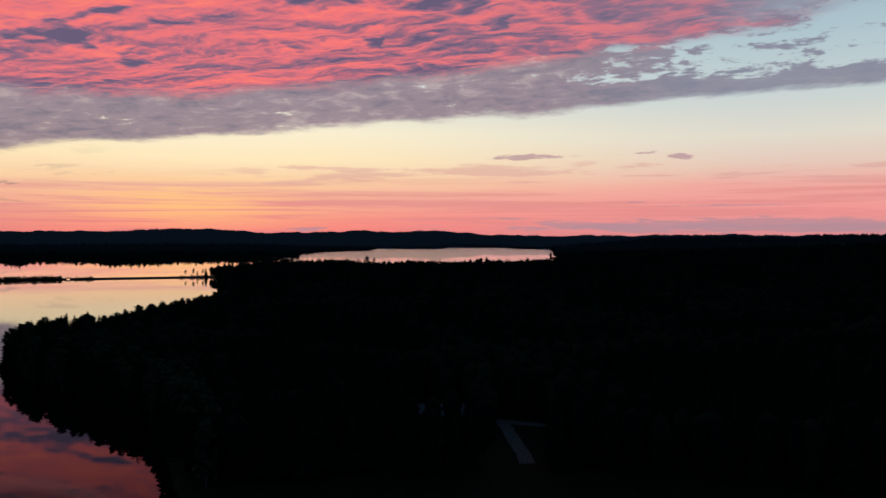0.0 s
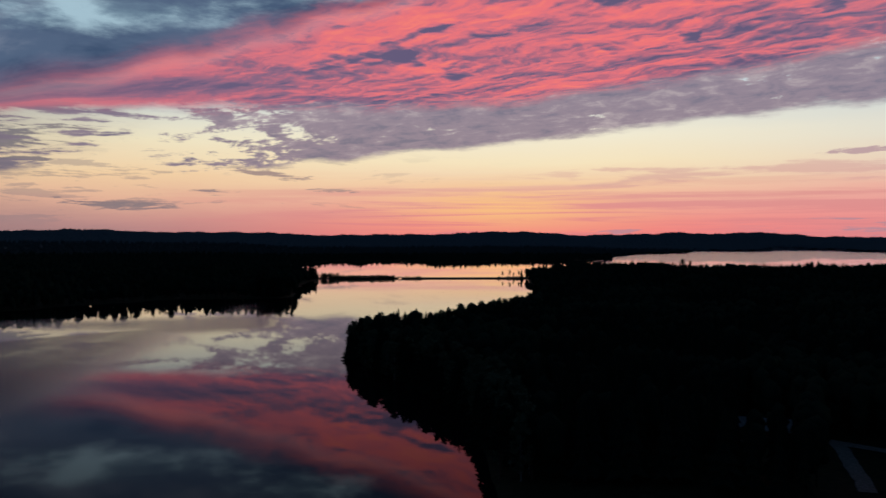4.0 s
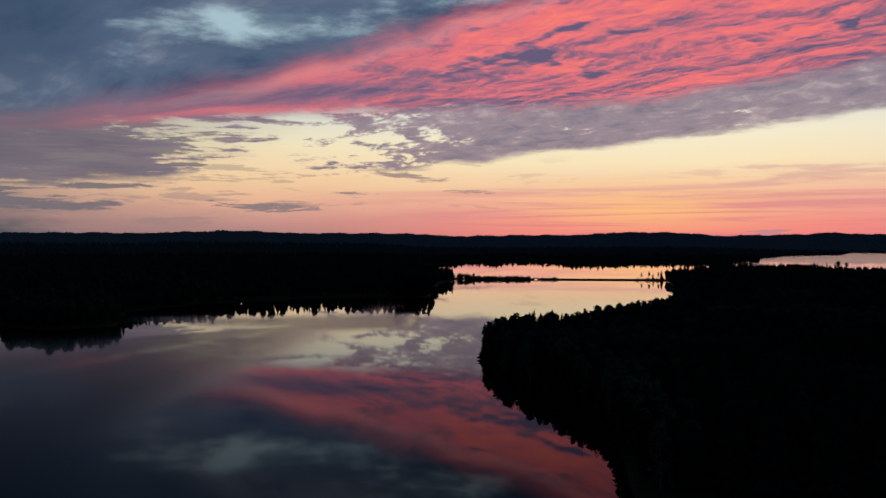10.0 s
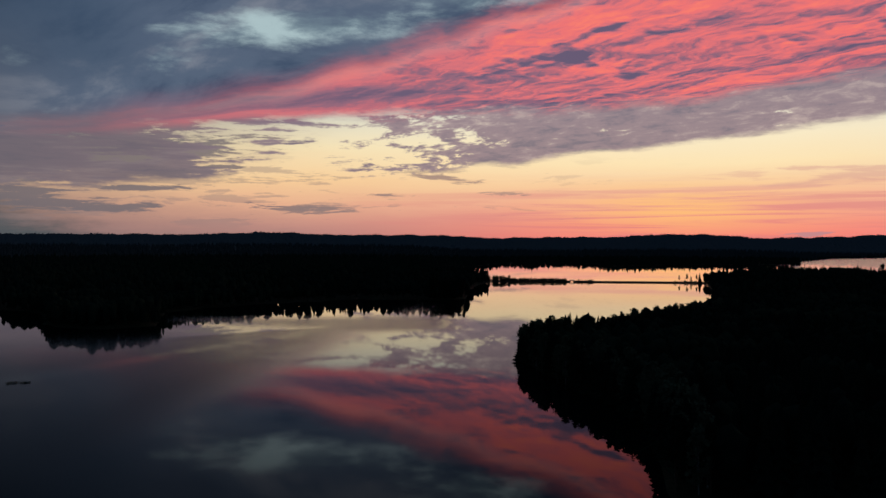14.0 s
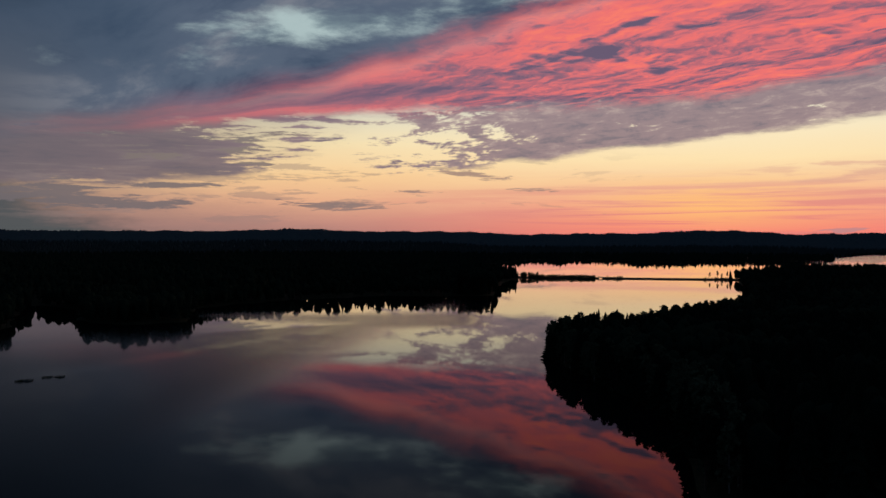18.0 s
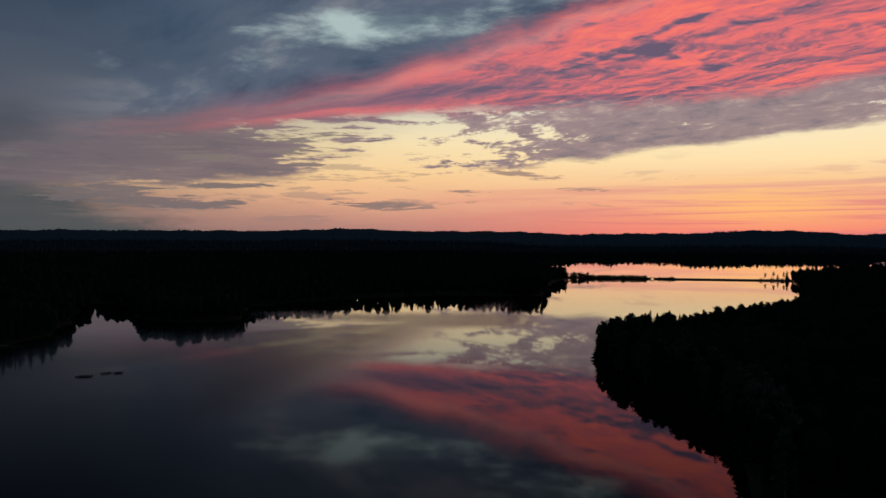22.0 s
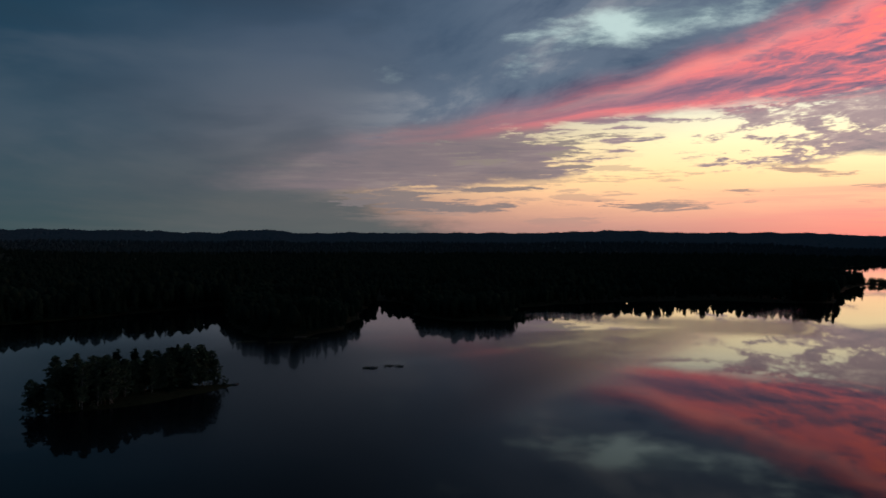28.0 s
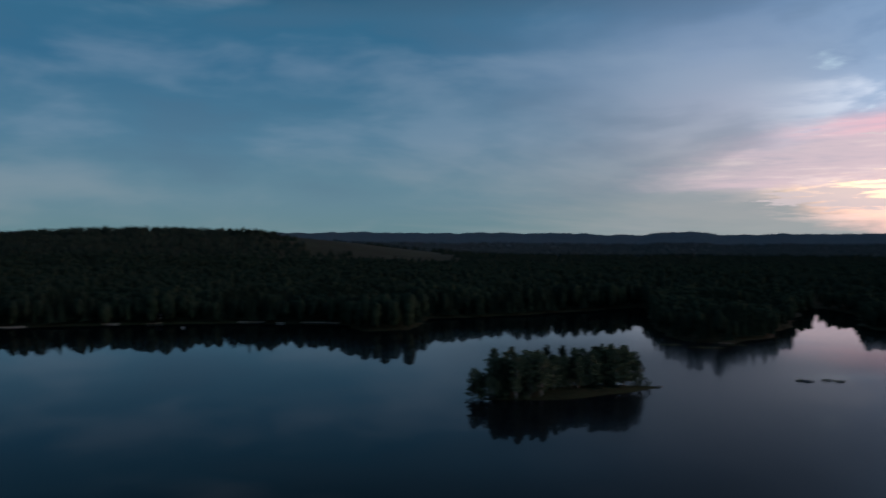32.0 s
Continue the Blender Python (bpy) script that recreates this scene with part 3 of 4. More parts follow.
# ---- forest ----
def spruce_shell(r, tiers, points, trunk=True):
    """A conifer of jagged skirts, 1 m high."""
    v, f = [], []
    width = r.uniform(0.16, 0.22)
    for k in range(tiers):
        u = k / tiers
        zt, zb = min(1.0, 0.14 + 0.86 * (u + 1.45 / tiers)), 0.10 + 0.86 * u
        rad = width * (1 - u) ** 0.85 * r.uniform(0.85, 1.12) + 0.012
        ph = r.uniform(0, 6.28)
        o = len(v)
        v.append((r.uniform(-.01, .01), r.uniform(-.01, .01), zt))
        for m in range(points * 2):
            a_ = ph + m * math.pi / points
            q_ = rad * (r.uniform(0.8, 1.2) if m % 2 == 0 else r.uniform(0.42, 0.6))
            v.append((q_ * math.cos(a_), q_ * math.sin(a_), zb + (0.0 if m % 2 == 0 else 0.035) + r.uniform(-.012, .012)))
        f += [(o, o + 1 + m, o + 1 + (m + 1) % (points * 2)) for m in range(points * 2)]
    return np.array(v), np.array(f)


def lump_shell(r, rings, seg, low, wide, kind):
    """A round-headed tree, 1 m high: a solid ragged crown on a slim trunk."""
    v, f = [(r.uniform(-.02, .02), r.uniform(-.02, .02), 1.0)], []
    for k in range(rings):
        u = (k + 1) / rings
        prof = math.sin(math.pi * min(0.93, 0.20 + 0.62 * u)) ** 0.8
        for m in range(seg):
            b_ = (m + 0.5 * (k % 2)) * 2 * math.pi / seg + r.uniform(-.25, .25)
            w_ = wide * prof * r.uniform(0.62, 1.3)
            v.append((w_ * math.cos(b_), w_ * math.sin(b_), 1.0 - (1.0 - low) * u + r.uniform(-.5, .5) * (1 - low) / rings))
    f += [(0, 1 + m, 1 + (m + 1) % seg) for m in range(seg)]
    for k in range(rings - 1):
        o = 1 + k * seg
        for m in range(seg):
            f += [(o + m, o + seg + m, o + seg + (m + 1) % seg), (o + m, o + seg + (m + 1) % seg, o + (m + 1) % seg)]
    o = len(v)
    v.append((0, 0, low))
    f += [(o, o - seg + (m + 1) % seg, o - seg + m) for m in range(seg)]
    o = len(v)                                           # slim trunk
    for zz, rad in ((0, 0.014), (low + 0.05, 0.009)):
        v += [(rad * math.cos(b_), rad * math.sin(b_), zz) for b_ in (0, 2.1, 4.2)]
    f += [(o + m, o + (m + 1) % 3, o + 3 + (m + 1) % 3) for m in range(3)] + [(o + m, o + 3 + (m + 1) % 3, o + 3 + m) for m in range(3)]
    return np.array(v), np.array(f)


def scatter(name, mat, shells, pts, heights, rng, label):
    """Joins many trees into one object; pts are their feet."""
    vs, fs, o = [], [], 0
    pick = rng.randint(0, len(shells), len(pts))
    for k, (sv, sf) in enumerate(shells):
        m = pick == k
        if not m.any():
            continue
        p_, h_ = pts[m], heights[m]
        th = rng.uniform(0, 6.28, len(p_))
        wide = rng.uniform(0.85, 1.3, len(p_)) * h_
        c, s = np.cos(th) * wide, np.sin(th) * wide
        x = c[:, None] * sv[None, :, 0] - s[:, None] * sv[None, :, 1] + p_[:, None, 0]
        y = s[:, None] * sv[None, :, 0] + c[:, None] * sv[None, :, 1] + p_[:, None, 1]
        z = h_[:, None] * sv[None, :, 2] + p_[:, None, 2]
        vs.append(np.stack([x, y, z], -1).reshape(-1, 3))
        fs.append((sf[None] + (np.arange(len(p_)) * len(sv))[:, None, None]).reshape(-1, 3) + o)
        o += len(p_) * len(sv)
    ob = new(name, mesh_np(name, np.vstack(vs), np.vstack(fs), mat, any(shells is q_ for q_ in (DOME, PI_N, BI_N, PI_M))))
    return tagged(ob, label, "forest", kind="stuff")


def lattice(x0, x1, y0, y1, step, rng):
    x, y = np.meshgrid(np.arange(x0, x1, step), np.arange(y0, y1, step))
    x, y = x.ravel() + rng.uniform(-.45, .45, x.size) * step, y.ravel() + rng.uniform(-.45, .45, x.size) * step
    return x, y


rng = np.random.RandomState(11)
R = random.Random(5)
SP_N = [spruce_shell(R, 7, 5) for k in range(6)]
PI_N = [lump_shell(R, 6, 7, 0.34, 0.15, "pine") for k in range(5)]
BI_N = [lump_shell(R, 7, 7, 0.14, 0.17, "birch") for k in range(5)]
SP_M = [spruce_shell(R, 5, 4) for k in range(5)]
PI_M = [lump_shell(R, 3, 5, 0.25, 0.17, "pine") for k in range(4)]
SP_F = [spruce_shell(R, 2, 3) for k in range(4)]


def dome_shell(r):
    """A clump of far crowns: one ragged dome, 1 m high."""
    ring = [k * 6.2832 / 6 + r.uniform(-.2, .2) for k in range(6)]
    v = [(0, 0, 1.0)] + [(r.uniform(0.9, 1.3) * math.cos(a_), r.uniform(0.9, 1.3) * math.sin(a_), r.uniform(-.1, .1)) for a_ in ring]
    return np.array(v), np.array([(0, 1 + k, 1 + (k + 1) % 6) for k in range(6)])


DOME = [dome_shell(R) for k in range(5)]
CLUMP = [(v_ * (0.34, 0.34, 1.0), f_) for v_, f_ in (dome_shell(R) for k in range(5))]

CLEAR = [polar(0.2, 196) + (9.0,), polar(-5, 186) + (8.0,), polar(-5.4, 170) + (6.0,), polar(-24.5, 184) + (7.0,), polar(15.8, 388) + (9.0,),
         polar(45, 760) + (16.0,), polar(67.5, 425) + (9.0,)]


def keep_clear(x, y):
    ok = np.ones(x.shape, bool)
    for cx, cy, cr in CLEAR:
        ok &= np.hypot(x - cx, y - cy) > cr
    a = np.degrees(np.arctan2(-x, y))
    d = np.hypot(x, y)
    field = (np.abs(a - 90.3 - 0.006 * (d - 1650)) + 1.2 * wavy(x, y, 120, 51) < 6.0) & (d + 60 * wavy(x, y, 170, 52) > 1420) & (d < 1950)
    cut = (a > -7.6) & (a < -3.0) & (d > 146) & (d < 199)          # low felled strip before the road fork
    yard = (a > -2.0) & (a < 2.6) & (d > 171) & (d < 200)
    return ok & ~field & ~cut & ~yard


HEAD_A, HEAD_B = 14.0, 29.0


def on_head(x, y):
    a, d = np.degrees(np.arctan2(-x, y)), np.hypot(x, y)
    return (a > HEAD_A) & (a < HEAD_B) & (d < 480) & (d > 150)


def plant(dmin, dmax, step, a0, a1, inset, hmin, hmax, shells, tag, rim=1e9):
    x, y = lattice(-dmax, dmax, -dmax, dmax, step, rng)
    a, d = np.degrees(np.arctan2(-x, y)), np.hypot(x, y)
    m = (d > dmin) & (d < dmax) & (a > a0) & (a < a1)
    x, y, d, a = x[m], y[m], d[m], a[m]
    s = shore(x, y)
    m = (s > inset) & (s < rim) & keep_clear(x, y) & ~(on_head(x, y) & (s < 9))
    x, y, s = x[m], y[m], s[m]
    z = height(x, y, s) - 0.15
    hgt = rng.uniform(hmin, hmax, len(x)) * (1 + 0.11 * wavy(x, y, 60, 21))
    kind = wavy(x, y, 90, 31) + rng.uniform(-.9, .9, len(x))
    pts = np.stack([x, y, z], -1)
    for k, (lo, hi, sh, mat, word) in enumerate(shells):
        m = (kind >= lo) & (kind < hi)
        if m.any():
            scatter(tag, mat, sh, pts[m], hgt[m], rng, "dense dark " + word + " forest on the lake shore")


NEAR = ((-9, 0.15, SP_N, M_SPRUCE, "spruce"), (0.15, 0.75, PI_N, M_PINE, "pine"), (0.75, 9, BI_N, M_SHADEDBIRCH, "birch"))
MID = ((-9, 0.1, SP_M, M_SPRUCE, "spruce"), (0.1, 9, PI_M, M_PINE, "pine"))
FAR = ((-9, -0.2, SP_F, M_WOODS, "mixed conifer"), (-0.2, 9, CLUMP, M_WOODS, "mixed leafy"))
HAZE = ((-9, 9, DOME, M_HAZERIDGE, "distant hazy"),)
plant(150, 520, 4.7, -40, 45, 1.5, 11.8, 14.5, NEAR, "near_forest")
SOFT = ((-9, -0.35, SP_N, M_SPRUCE, "spruce"), (-0.35, 0.35, PI_N, M_PINE, "pine"), (0.35, 9, BI_N, M_SHADEDBIRCH, "birch"))
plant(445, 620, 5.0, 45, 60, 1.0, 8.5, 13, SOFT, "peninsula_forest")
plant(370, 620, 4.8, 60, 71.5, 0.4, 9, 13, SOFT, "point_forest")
BAY = ((-9, 0.0, SP_N, M_SPRUCE, "spruce"), (0.0, 0.9, PI_N, M_PINE, "pine"), (0.9, 9, BI_N, M_SHADEDBIRCH, "birch"))
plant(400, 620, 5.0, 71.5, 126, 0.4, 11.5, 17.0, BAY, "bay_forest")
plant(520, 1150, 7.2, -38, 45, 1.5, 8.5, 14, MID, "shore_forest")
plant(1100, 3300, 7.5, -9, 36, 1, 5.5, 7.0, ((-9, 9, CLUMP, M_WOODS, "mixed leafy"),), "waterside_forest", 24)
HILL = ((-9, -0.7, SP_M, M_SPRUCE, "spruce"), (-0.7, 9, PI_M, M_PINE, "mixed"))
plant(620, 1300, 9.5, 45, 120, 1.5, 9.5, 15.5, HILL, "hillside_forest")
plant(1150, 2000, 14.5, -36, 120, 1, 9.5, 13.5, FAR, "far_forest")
# belts beyond 2000 m carry distance haze in their base colour
LIGHT_HAZE = ((-9, -0.2, SP_F, M_HAZEWOODS, "distant conifer"), (-0.2, 9, CLUMP, M_HAZEWOODS, "distant leafy"))
plant(2000, 2900, 17.5, -36, 120, 1, 9.5, 13.5, LIGHT_HAZE, "far_forest")
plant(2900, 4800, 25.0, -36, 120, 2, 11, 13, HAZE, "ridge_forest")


# ---- things: helpers ----
def part(name, bm, mat, parent, label=""):
    me = bpy.data.meshes.new(name)
    bm.normal_update()
    bm.to_mesh(me)
    bm.free()
    me.materials.append(mat)
    ob = new(name, me)
    ob.parent = parent
    return tagged(ob, label)


def holder(name, m, label, category, group=""):
    ob = new(name)
    ob.matrix_basis = m
    return tagged(ob, label, category, group)


def tube(bm, pts, rads, seg=7):
    """A tapered tube through pts."""
    rings = []
    for k, (p_, r_) in enumerate(zip(pts, rads)):
        p_ = Vector(p_)
        d_ = (Vector(pts[min(k + 1, len(pts) - 1)]) - Vector(pts[max(k - 1, 0)])).normalized()
        a_ = d_.orthogonal().normalized()
        b_ = d_.cross(a_)
        rings.append([bm.verts.new(p_ + r_ * (math.cos(t_) * a_ + math.sin(t_) * b_)) for t_ in [6.2832 * m / seg for m in range(seg)]])
    for r0, r1 in zip(rings, rings[1:]):
        for m in range(seg):
            bm.faces.new((r0[m], r0[(m + 1) % seg], r1[(m + 1) % seg], r1[m]))
    bm.faces.new(rings[-1])
    bm.faces.new(rings[0][::-1])


def box(bm, x0, x1, y0, y1, z0, z1):
    v = [bm.verts.new((x, y, z)) for z in (z0, z1) for x, y in ((x0, y0), (x1, y0), (x1, y1), (x0, y1))]
    for f in ((3, 2, 1, 0), (4, 5, 6, 7), (0, 1, 5, 4), (1, 2, 6, 5), (2, 3, 7, 6), (3, 0, 4, 7)):
        bm.faces.new([v[i] for i in f])


def leaf(bm, c, size, r):
    a_ = Vector((r.gauss(0, 1), r.gauss(0, 1), r.gauss(0, 0.6))).normalized()
    b_ = a_.orthogonal().normalized()
    b_.rotate(Matrix.Rotation(r.uniform(0, 6.28), 3, a_))
    c = Vector(c)
    q_ = [bm.verts.new(c + size * k) for k in (a_ * 1.2, b_ * 0.7, -a_, -b_ * 0.7)]
    bm.faces.new(q_)


def spruce_tree(r, h):
    """Trunk and crown meshes of a spruce h metres high."""
    tr, cr = bmesh.new(), bmesh.new()
    lean = r.uniform(-.15, .15)
    tube(tr, [(0, 0, -0.4), (lean * .3, 0, h * 0.4), (lean, 0, h * 0.97)], [h * 0.013, h * 0.008, 0.02], 7)
    wide = h * r.uniform(0.19, 0.25)
    n = int(h * 1.7)
    for k in range(n):
        u = k / n
        z = h * (0.07 + 0.91 * u)
        reach = wide * (1 - u) ** 0.68 * r.uniform(0.75, 1.2) + 0.16
        arms = 8 if u < 0.6 else 6
        ph = r.uniform(0, 6.28)
        for m in range(arms):
            a_ = ph + m * 6.283 / arms + r.uniform(-.25, .25)
            l_ = reach * r.uniform(0.65, 1.2)
            d_ = Vector((math.cos(a_), math.sin(a_), 0))
            s_ = Vector((-d_.y, d_.x, 0)) * l_ * r.uniform(0.2, 0.32)
            o = Vector((lean * u, 0, z))
            droop = l_ * r.uniform(0.25, 0.5)
            mid = o + d_ * l_ * 0.55 - Vector((0, 0, droop * 0.4))
            tip = o + d_ * l_ - Vector((0, 0, droop * 0.8))
            v0, v1, v2, v3 = (cr.verts.new(q_) for q_ in (o + Vector((0, 0, 0.15 * l_)), mid + s_, tip, mid - s_))
            cr.faces.new((v0, v1, v2))
            cr.faces.new((v0, v2, v3))
            v4 = cr.verts.new(mid - Vector((0, 0, l_ * 0.32)))
            cr.faces.new((v0, v2, v4))
    return tr, cr


def broad_tree(r, h, kind):
    """Trunk (with limbs) and crown of a pine, birch or shrub."""
    tr, cr = bmesh.new(), bmesh.new()
    base = {"pine": 0.40, "birch": 0.16, "bush": 0.05}[kind]
    wide = h * {"pine": 0.17, "birch": 0.19, "bush": 0.42}[kind] * r.uniform(0.85, 1.15)
    bend = (r.uniform(-.03, .03) * h, r.uniform(-.03, .03) * h)
    tube(tr, [(0, 0, -0.4), (bend[0] * .4, bend[1] * .4, h * 0.45), (bend[0], bend[1], h * 0.93)], [h * 0.013, h * 0.009, 0.03], 7)
    for k in range({"pine": 46, "birch": 66, "bush": 24}[kind]):
        u = r.uniform(0, 1) ** 0.9
        z = h * (base + (0.95 - base) * u)
        prof = math.sin(math.pi * min(0.97, 0.18 + 0.8 * u)) ** 0.6 if kind != "pine" else (1.0 - 0.74 * u)
        a_, q_ = r.uniform(0, 6.28), wide * prof * r.uniform(0.25, 1.0)
        c = Vector((bend[0] * u + q_ * math.cos(a_), bend[1] * u + q_ * math.sin(a_), z))
        tube(tr, [(bend[0] * u * .9, bend[1] * u * .9, z - q_ * (0.25 if kind == "pine" else 0.6)), tuple(c)], [h * 0.003, 0.012], 3)
        rad = h * r.uniform(0.026, 0.056) * (1.3 if kind == "bush" else 1.0)
        for m in range(17):
            w = Vector((r.gauss(0, 1), r.gauss(0, 1), r.gauss(0, 0.65))).normalized() * rad * r.uniform(0.3, 1.25)
            leaf(cr, c + w, h * r.uniform(0.018, 0.032) * (2.6 if kind == "bush" else 1.0), r)
    return tr, cr


WORDS = {"spruce": "dark green drooping spruce", "pine": "round-crowned bare-stemmed pine",
         "birch": "leafy pale-trunked birch", "bush": "low leafy willow shrub"}
PROTOS = {}
tr_ = random.Random(77)


def tree_meshes(kind, k, h):
    if (kind, k) not in PROTOS:
        r = random.Random(hash((len(kind), k)) + 13 * k)
        tr, cr = spruce_tree(r, h) if kind == "spruce" else broad_tree(r, h, kind)
        out = []
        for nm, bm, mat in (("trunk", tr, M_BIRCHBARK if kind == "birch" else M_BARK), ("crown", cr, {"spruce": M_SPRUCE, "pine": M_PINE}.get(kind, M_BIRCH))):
            me = bpy.data.meshes.new(kind + "_" + nm)
            bm.to_mesh(me)
            bm.free()
            me.materials.append(mat)
            out.append((nm, me))
        PROTOS[kind, k] = out
    return PROTOS[kind, k]


def tree(kind, x, y, z, h, where, group):
    """One tree, an empty at its foot with trunk and crown."""
    base = {"spruce": 15.0, "pine": 15.0, "birch": 13.0, "bush": 4.0}[kind]
    ob = new("shrub" if kind == "bush" else kind + "_tree")
    s = h / base
    ob.matrix_basis = pose(x, y, z, 0, 0, tr_.uniform(0, 360)) @ Matrix.Diagonal((s * tr_.uniform(0.9, 1.15), s * tr_.uniform(0.9, 1.15), s, 1))
    tagged(ob, WORDS[kind] + " " + where, "shrub" if kind == "bush" else "tree", group)
    for nm, me in tree_meshes(kind, tr_.randrange(5), base):
        p_ = new(nm, me)
        p_.parent = ob
    return ob


def ground_at(x, y):
    x, y = np.array([float(x)]), np.array([float(y)])
    return float(height(x, y, shore(x, y))[0])


# ---- trees standing along the headland's shore ----
hx, hy = lattice(-260, 20, 90, 480, 3.2, rng)
hs = shore(hx, hy)
m = on_head(hx, hy) & (hs > 0.4) & (hs < 9)
hx, hy, hs = hx[m], hy[m], hs[m]
hz = height(hx, hy, hs)
for x, y, s, z in zip(hx, hy, hs, hz):
    kind = tr_.choices(("spruce", "birch", "pine"), (0.34, 0.46, 0.20))[0]
    hgt = (tr_.uniform(12.0, 14.6) if s > 2.5 else tr_.uniform(10.8, 14.0)) * (0.95 if kind == "spruce" else 1.0)
    tree(kind, x, y, z - 0.1, hgt, "at the headland water's edge", "trees along the headland shore")
for a, d, h in ((25.66, 334, 15.5), (25.95, 331, 14.5), (27.0, 322, 14), (23.4, 340, 15), (20.2, 388, 15)):
    x, y = polar(a, d)
    tree("birch" if a > 25.5 and a < 25.8 else "pine", x, y, ground_at(x, y) - 0.1, h, "standing out above the headland wood", "trees along the headland shore")

# tall single trees over the far treeline, by the causeway's end, and on the field hill
for a, d, h, kind in ((5.25, 1005, 20, "pine"), (4.75, 1010, 18, "pine"), (8.5, 1090, 17, "spruce"), (9.6, 1080, 16, "spruce"), (6.6, 1080, 17, "spruce"), (0.2, 985, 17, "spruce"), (-3.0, 1000, 18, "spruce"), (-7.4, 1075, 20, "pine"), (-7.7, 1080, 21, "pine"), (-8.2, 1085, 21, "spruce"), (-8.8, 1090, 20, "pine"),
                      (17.25, 943, 8, "pine"), (16.75, 943, 9.5, "pine"), (16.5, 942, 6.5, "birch"), (16.15, 941, 9, "pine"), (15.95, 940, 11, "spruce")):
    x, y = polar(a, d)
    tree(kind, x, y, max(ground_at(x, y), 0.6) - 0.1, h, "rising over the far treeline", "single trees on the skyline")
tip_r = random.Random(21)
for k in range(34):
    x, y = polar(tip_r.uniform(31.6, 34.0), tip_r.uniform(653, 676))
    tree(tip_r.choice(("spruce", "pine", "spruce")), x, y, max(ground_at(x, y), 0.3) - 0.1, tip_r.uniform(13, 16.5), "on the far wooded point", "trees on the far point")
for k in range(12):
    x, y = polar(97.2 + k * 0.2, 1600 + tr_.uniform(-15, 15))
    tree("pine" if k % 3 else "birch", x, y, ground_at(x, y) - 0.1, tr_.uniform(13, 19), "on the crest of the field hill", "single trees on the skyline")


# ---- small wooded island ----
def mound(name, ends, half, top, mat, label, category, seed, seg=44, rings=8, kind="structure"):
    """A low rounded island between two ends, its rim just under the water."""
    (x0, y0), (x1, y1) = ends
    cx, cy, ln, th = (x0 + x1) / 2, (y0 + y1) / 2, math.hypot(x1 - x0, y1 - y0) / 2, math.atan2(y1 - y0, x1 - x0)
    r = random.Random(seed)
    ph = [r.uniform(0, 6.28) for k in range(5)]
    v, f = [(0, 0, top)], []
    for k in range(1, rings + 1):
        u = k / rings
        for m_ in range(seg):
            t_ = 6.2832 * m_ / seg
            wv_ = 1 + 0.07 * math.sin(3 * t_ + ph[0]) + 0.05 * math.sin(5 * t_ + ph[1]) + 0.03 * math.sin(9 * t_ + ph[2])
            e_ = u * wv_
            z_ = top * (1 - u ** 2.2) + 0.12 * math.sin(7 * t_ + 5 * u + ph[3]) - 0.5 * u ** 3
            v.append((ln * e_ * math.cos(t_), half * e_ * math.sin(t_), z_))
    for m_ in range(seg):
        f.append((0, 1 + m_, 1 + (m_ + 1) % seg))
    for k in range(rings - 1):
        o = 1 + k * seg
        for m_ in range(seg):
            f += [(o + m_, o + seg + m_, o + seg + (m_ + 1) % seg), (o + m_, o + seg + (m_ + 1) % seg, o + (m_ + 1) % seg)]
    ob = new(name, mesh_np(name, v, f, mat, True))
    ob.matrix_basis = pose(cx, cy, 0, 0, 0, math.degrees(th))
    return tagged(ob, label, category, kind=kind)


IS0, IS1 = polar(83.9, 240), polar(71.0, 268)
mound("ground_island", (IS0, IS1), 10.5, 1.5, M_GROUND, "low mossy ground of the small wooded island", "ground", 3)
isl_r = random.Random(9)
for k in range(104):
    u = -0.95 + 1.68 * (k + isl_r.uniform(0, 1)) / 104
    w = isl_r.uniform(-0.78 if u < -0.3 else -0.30, 0.78) * math.sqrt(1 - u * u)
    cx, cy = (IS0[0] + IS1[0]) / 2, (IS0[1] + IS1[1]) / 2
    ux, uy = (IS1[0] - IS0[0]) / 2, (IS1[1] - IS0[1]) / 2
    ln = math.hypot(ux, uy)
    x, y = cx + ux * u - uy / ln * 9.6 * w, cy + uy * u + ux / ln * 9.6 * w
    h = isl_r.uniform(9.0, 13.6) if u > -0.72 else isl_r.uniform(5.0, 9.0)
    kind = isl_r.choices(("birch", "pine", "spruce"), (0.66, 0.24, 0.10))[0]
    tree(kind, x, y, 0.4, h, "on the small island", "trees on the small island")
for u, w in ((0.80, 0.1), (0.86, -0.1), (0.76, 0.3), (-0.95, 0.1), (-0.9, -0.3), (-0.8, 0.5), (-0.7, -0.6), (-0.5, -0.75)):
    cx, cy = (IS0[0] + IS1[0]) / 2, (IS0[1] + IS1[1]) / 2
    x, y = cx + ux * u - uy / ln * 9.6 * w, cy + uy * u + ux / ln * 9.6 * w
    tree("bush", x, y, 0.15, isl_r.uniform(2.0, 4.5), "on the small island's rim", "shrubs on the small island")
for u, h in ((0.80, 8.5), (0.74, 11.5)):
    tree("birch", cx + ux * u, cy + uy * u, 0.3, h, "leaning over the small island's tip", "trees on the small island")


